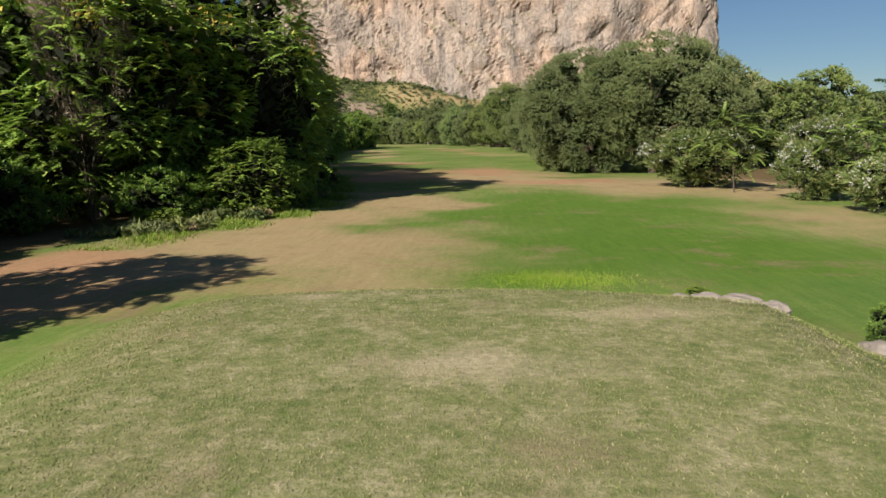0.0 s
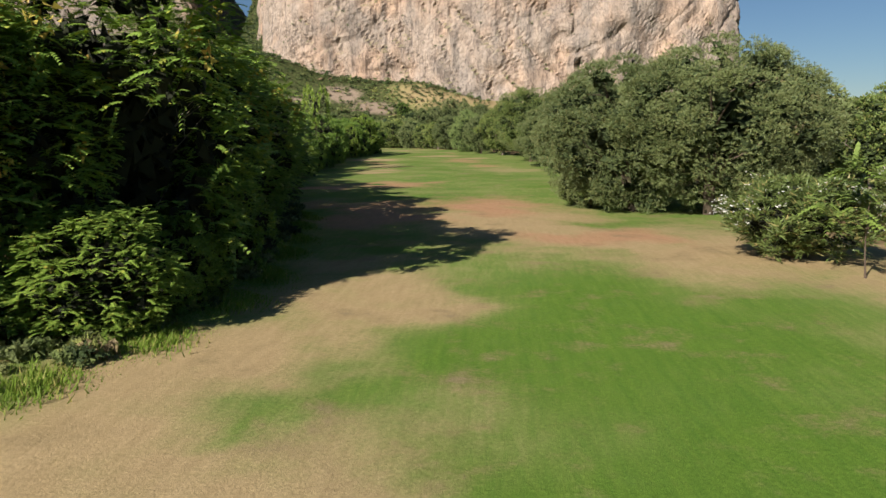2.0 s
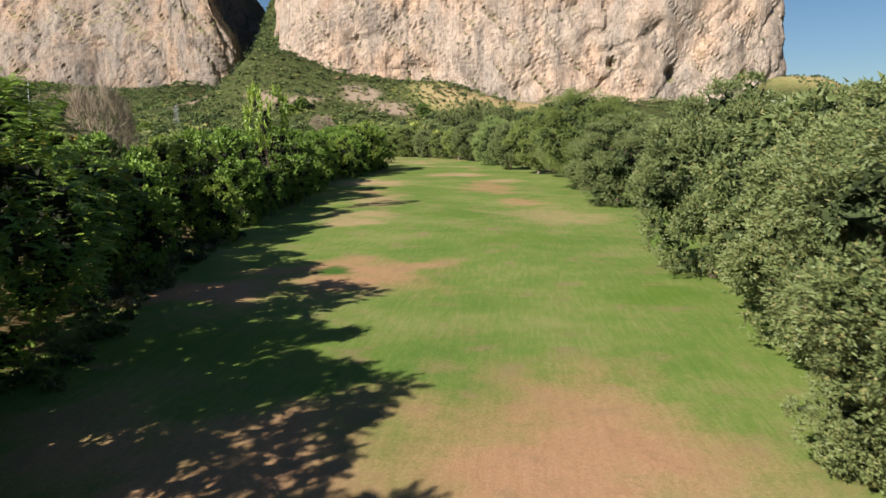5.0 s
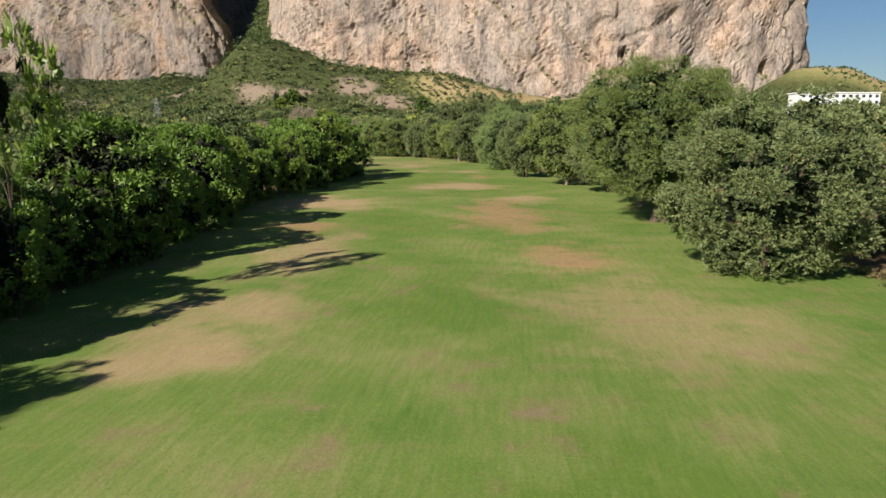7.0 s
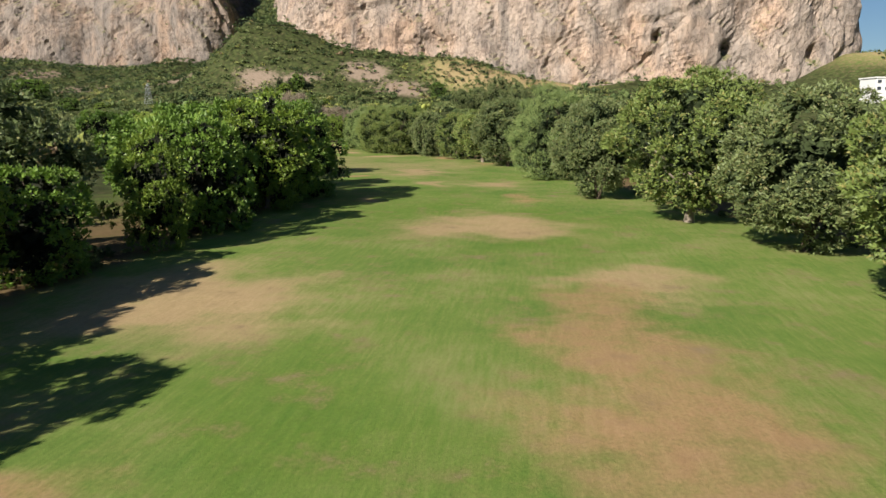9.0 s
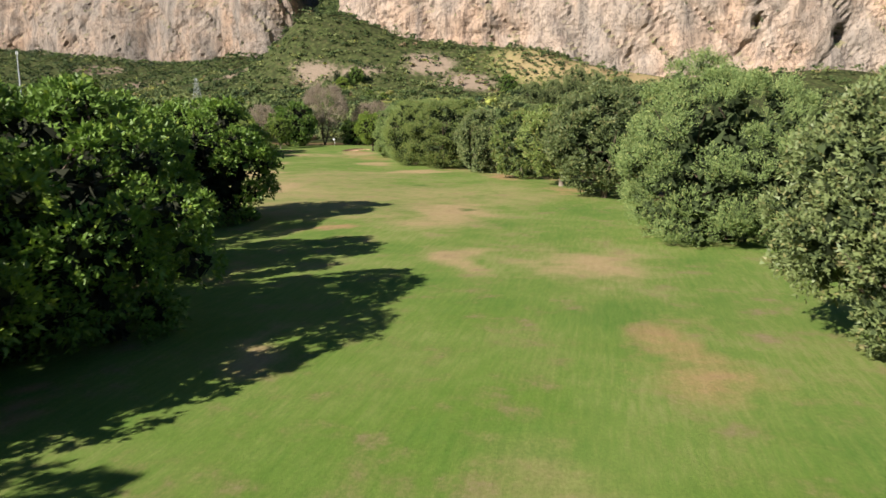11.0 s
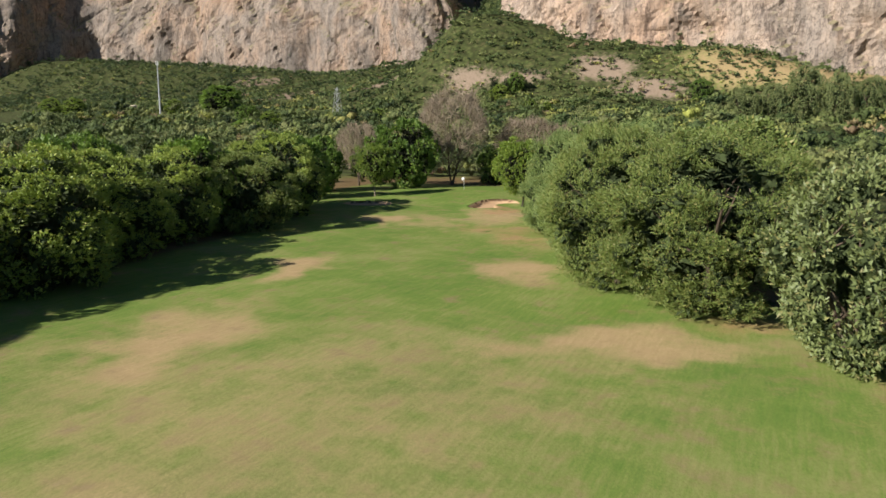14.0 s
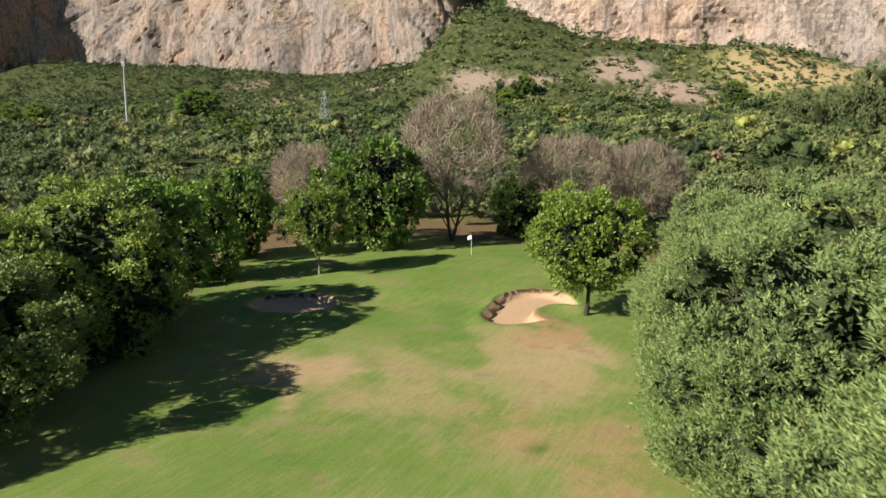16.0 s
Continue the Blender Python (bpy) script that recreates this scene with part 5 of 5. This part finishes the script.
# ---- golf flag, boulders, masts and far buildings ----
def golf_flag(x, y):
    root = tagged(new("golf_flag"), "white flag on a thin pole in the putting green", "flag")
    v, f, s = join([(*tube([(0, 0, 0), (0, 0, 1.0), (0, 0, 2.05)], [0.022, 0.02, 0.018], 8), 0), (*tube([(0, 0, 2.05), (0, 0, 2.08)], [0.03, 0.012], 8), 0)])
    part("pole", quads_mesh("pole", v, f, [M_PAINT], None, True), root, "white pole")
    us, ws = np.linspace(0, 1, 9), np.linspace(0, 1, 6)
    v = np.array([(-0.02 - 0.42 * u, 0.07 * math.sin(u * 6 + w) * u, 2.02 - 0.40 * w - 0.20 * u * u) for w in ws for u in us])
    f = np.array([(j * 9 + i, j * 9 + i + 1, (j + 1) * 9 + i + 1, (j + 1) * 9 + i) for j in range(5) for i in range(8)])
    v2 = v + np.array([0, 0.006, 0])
    vv, ff, ss = join([(v, f, 0), (v2, f[:, ::-1], 0)])
    part("flag", quads_mesh("flag", vv, ff, [M_PAINT], None, True), root, "hanging white cloth")
    root.location = (x, y, float(land(x, y)))


golf_flag(-86.1, 382.2)


def boulder(x, y, rx, ry, rz, turn, seed):
    bm = bmesh.new()
    bmesh.ops.create_icosphere(bm, subdivisions=3, radius=1.0)
    for v in bm.verts:
        k = 1 + 0.28 * noise.fractal(v.co * 1.3 + Vector((seed, 0, 0)), 0.9, 2.0, 4)
        c = noise.cell(v.co * 1.6 + Vector((seed, 3, 1))) * 0.06
        v.co = Vector((v.co.x * rx, v.co.y * ry, max(-0.5, v.co.z) * rz)) * (k + c)
    me = bpy.data.meshes.new("boulder")
    bm.to_mesh(me)
    bm.free()
    me.materials.append(M_ROCK)
    ob = tagged(new("boulder", me), "pale weathered boulder half sunk at the tee's edge", "boulder", "boulders at the tee")
    ob.matrix_world = pose(x, y, float(land(x, y)) + 0.11, 0, 0, turn)


for i, (x, y, rx, ry, rz, turn) in enumerate([(5.35, 12.5, 0.26, 0.18, 0.12, -30), (5.75, 12.1, 0.40, 0.22, 0.15, -35), (6.2, 11.6, 0.44, 0.24, 0.17, -42), (6.6, 11.0, 0.36, 0.22, 0.17, -55), (7.5, 8.9, 0.46, 0.28, 0.18, -60)]):
    boulder(x, y, rx, ry, rz, turn, i * 7.3)


def mast(x, y, height):
    root = tagged(new("mast"), "tall grey steel mast rising above the woodland", "mast")
    v, f = tube([(0, 0, -1), (0, 0, height * 0.5), (0, 0, height)], [0.75, 0.5, 0.28], 12)
    part("shaft", quads_mesh("shaft", v, f, [M_METAL], None, True), root)
    for k in range(3):
        a = k * 2.09
        part("antenna", quads_mesh("antenna", *box_quads(math.cos(a) * 0.7 - 0.12, math.sin(a) * 0.7 - 0.12, height - 2.6, math.cos(a) * 0.7 + 0.12, math.sin(a) * 0.7 + 0.12, height - 0.4), [M_PAINT]), root)
    root.location = (x, y, float(land(x, y)))


mast(-386, 600, 38)


def pylon(x, y, height):
    root = tagged(new("pylon"), "lattice steel power pylon among the trees", "pylon")
    levels = np.linspace(0, 1, 8)
    wid = lambda u: 2.2 * (1 - u) ** 0.8 + 0.35
    cs = [(1, 1), (-1, 1), (-1, -1), (1, -1)]
    for a, b in cs:
        p = [(a * wid(u), b * wid(u), u * height) for u in levels]
        v, f = tube(p, [0.09] * 8, 4)
        part("leg", quads_mesh("leg", v, f, [M_METAL]), root)
    chunks = []
    for i in range(7):
        for k in range(4):
            (a, b), (c, d) = cs[k], cs[(k + 1) % 4]
            u, w = levels[i], levels[i + 1]
            chunks.append((*tube([(a * wid(u), b * wid(u), u * height), (c * wid(w), d * wid(w), w * height)], [0.05, 0.05], 4), 0))
            chunks.append((*tube([(c * wid(u), d * wid(u), u * height), (a * wid(w), b * wid(w), w * height)], [0.05, 0.05], 4), 0))
    v, f, s = join(chunks)
    part("bracing", quads_mesh("bracing", v, f, [M_METAL]), root)
    for z, half in ((0.80, 3.0), (0.93, 2.3)):
        v, f = tube([(-half, 0, z * height + 0.4), (0, 0, z * height), (half, 0, z * height + 0.4)], [0.06, 0.14, 0.06], 4)
        part("cross_arm", quads_mesh("cross_arm", v, f, [M_METAL]), root)
    root.location = (x, y, float(land(x, y)))


pylon(-284, 640, 19)


def long_building(x, y, length, depth, storeys, turn):
    root = tagged(new("building"), "long white flat-roofed building with dark windows", "building")
    h = 3.2 * storeys
    part("wall", quads_mesh("wall", *box_quads(-length / 2, 0, -10, length / 2, depth, h), [M_WHITE]), root)
    part("roof", quads_mesh("roof", *box_quads(-length / 2 - 0.5, -0.5, h, length / 2 + 0.5, depth + 0.5, h + 0.6), [M_WHITE]), root, "flat white parapet roof")
    n = int(length / 3.6)
    for s in range(storeys):
        for k in range(n):
            wx = -length / 2 + (k + 0.5) * length / n
            win = part("window", quads_mesh("window", *box_quads(wx - 0.9, -0.06, s * 3.2 + 0.9, wx + 0.9, 0.1, s * 3.2 + 2.4), [M_GLASS]), root)
            part("sill", quads_mesh("sill", *box_quads(wx - 1.0, -0.2, s * 3.2 + 0.78, wx + 1.0, 0.0, s * 3.2 + 0.9), [M_WHITE]), win)
    root.matrix_world = pose(x, y, float(land(x, y)) + 3.5, 0, 0, turn)


long_building(172, 520, 44, 14, 2, 6)


def hut(x, y, w, d, h, wall, roof):
    root = tagged(new("house"), "small pale house with a low roof among trees", "house")
    part("wall", quads_mesh("wall", *box_quads(-w / 2, -d / 2, -3, w / 2, d / 2, h), [wall]), root)
    v = np.array([(-w / 2 - .4, -d / 2 - .4, h), (w / 2 + .4, -d / 2 - .4, h), (w / 2 + .4, d / 2 + .4, h), (-w / 2 - .4, d / 2 + .4, h), (-w / 2 - .4, 0, h + d * .22), (w / 2 + .4, 0, h + d * .22)])
    f = np.array([(0, 1, 5, 4), (2, 3, 4, 5), (3, 2, 1, 0), (0, 4, 3, 3), (1, 2, 5, 5)])
    part("roof", quads_mesh("roof", v, f[:3], [roof]), root)
    for k in (-0.25, 0.25):
        part("window", quads_mesh("window", *box_quads(k * w - 0.5, -d / 2 - 0.05, 1.0, k * w + 0.5, -d / 2 + 0.1, 2.2), [M_GLASS]), root)
    root.location = (x, y, float(land(x, y)))


hut(-520, 700, 6, 5, 4.5, M_PLASTER, M_PLASTER)
hut(-372, 560, 15, 9, 2.6, M_PLASTER, M_TILE)
hut(-346, 562, 8, 6, 2.6, M_PLASTER, M_PLASTER)
for x, y, r, h in [(-227.6, 569, 2.6, 11.5), (-213.3, 715.6, 2.4, 14), (-206, 719, 2.0, 12)]:
    tree("cypress", x, y, r, h)
for x, y, r, h in [(-387, 654, 13, 20), (-201, 722.9, 5.5, 13.5), (-86.4, 726, 6.0, 13), (-310, 590, 6, 9), (-160, 560, 5, 9), (-250, 520, 6, 9)]:
    tree("broad", x, y, r, h, "dark green round-headed tree standing above the scrub")
for x, y, r, h in [(-502, 612, 9, 14), (-487, 619, 9, 15), (-418.6, 643, 6, 10), (-208, 712, 6, 10), (-168.7, 658.4, 3.6, 6.5), (-160, 660, 3.2, 6), (-231.4, 600, 4, 8), (-150, 520, 5, 7), (-270, 560, 6, 8)]:
    tree("fresh", x, y, r, h, "bright yellow-green tree standing out from the scrub", variant=0)
for x, y, r, h in [(-56, 604, 6, 15), (-45.5, 612, 5, 17), (-33, 615, 8, 24), (-21, 612, 7, 22), (-8, 618, 7, 20)]:
    tree("olive", x, y, r, h, "tall grey-green eucalyptus at the wood's edge")
tree("shrub", 5.9, 13.3, 0.26, 0.24, "small leafy plant beside the boulders")
tree("broad", 8.0, 9.4, 0.5, 0.8, "dark leafy shrub at the tee's edge", variant=0)
# the pattern trees are done with
for kinds in PROTO.values():
    for src in kinds:
        for o in (*src.children_recursive, src):
            bpy.data.objects.remove(o)
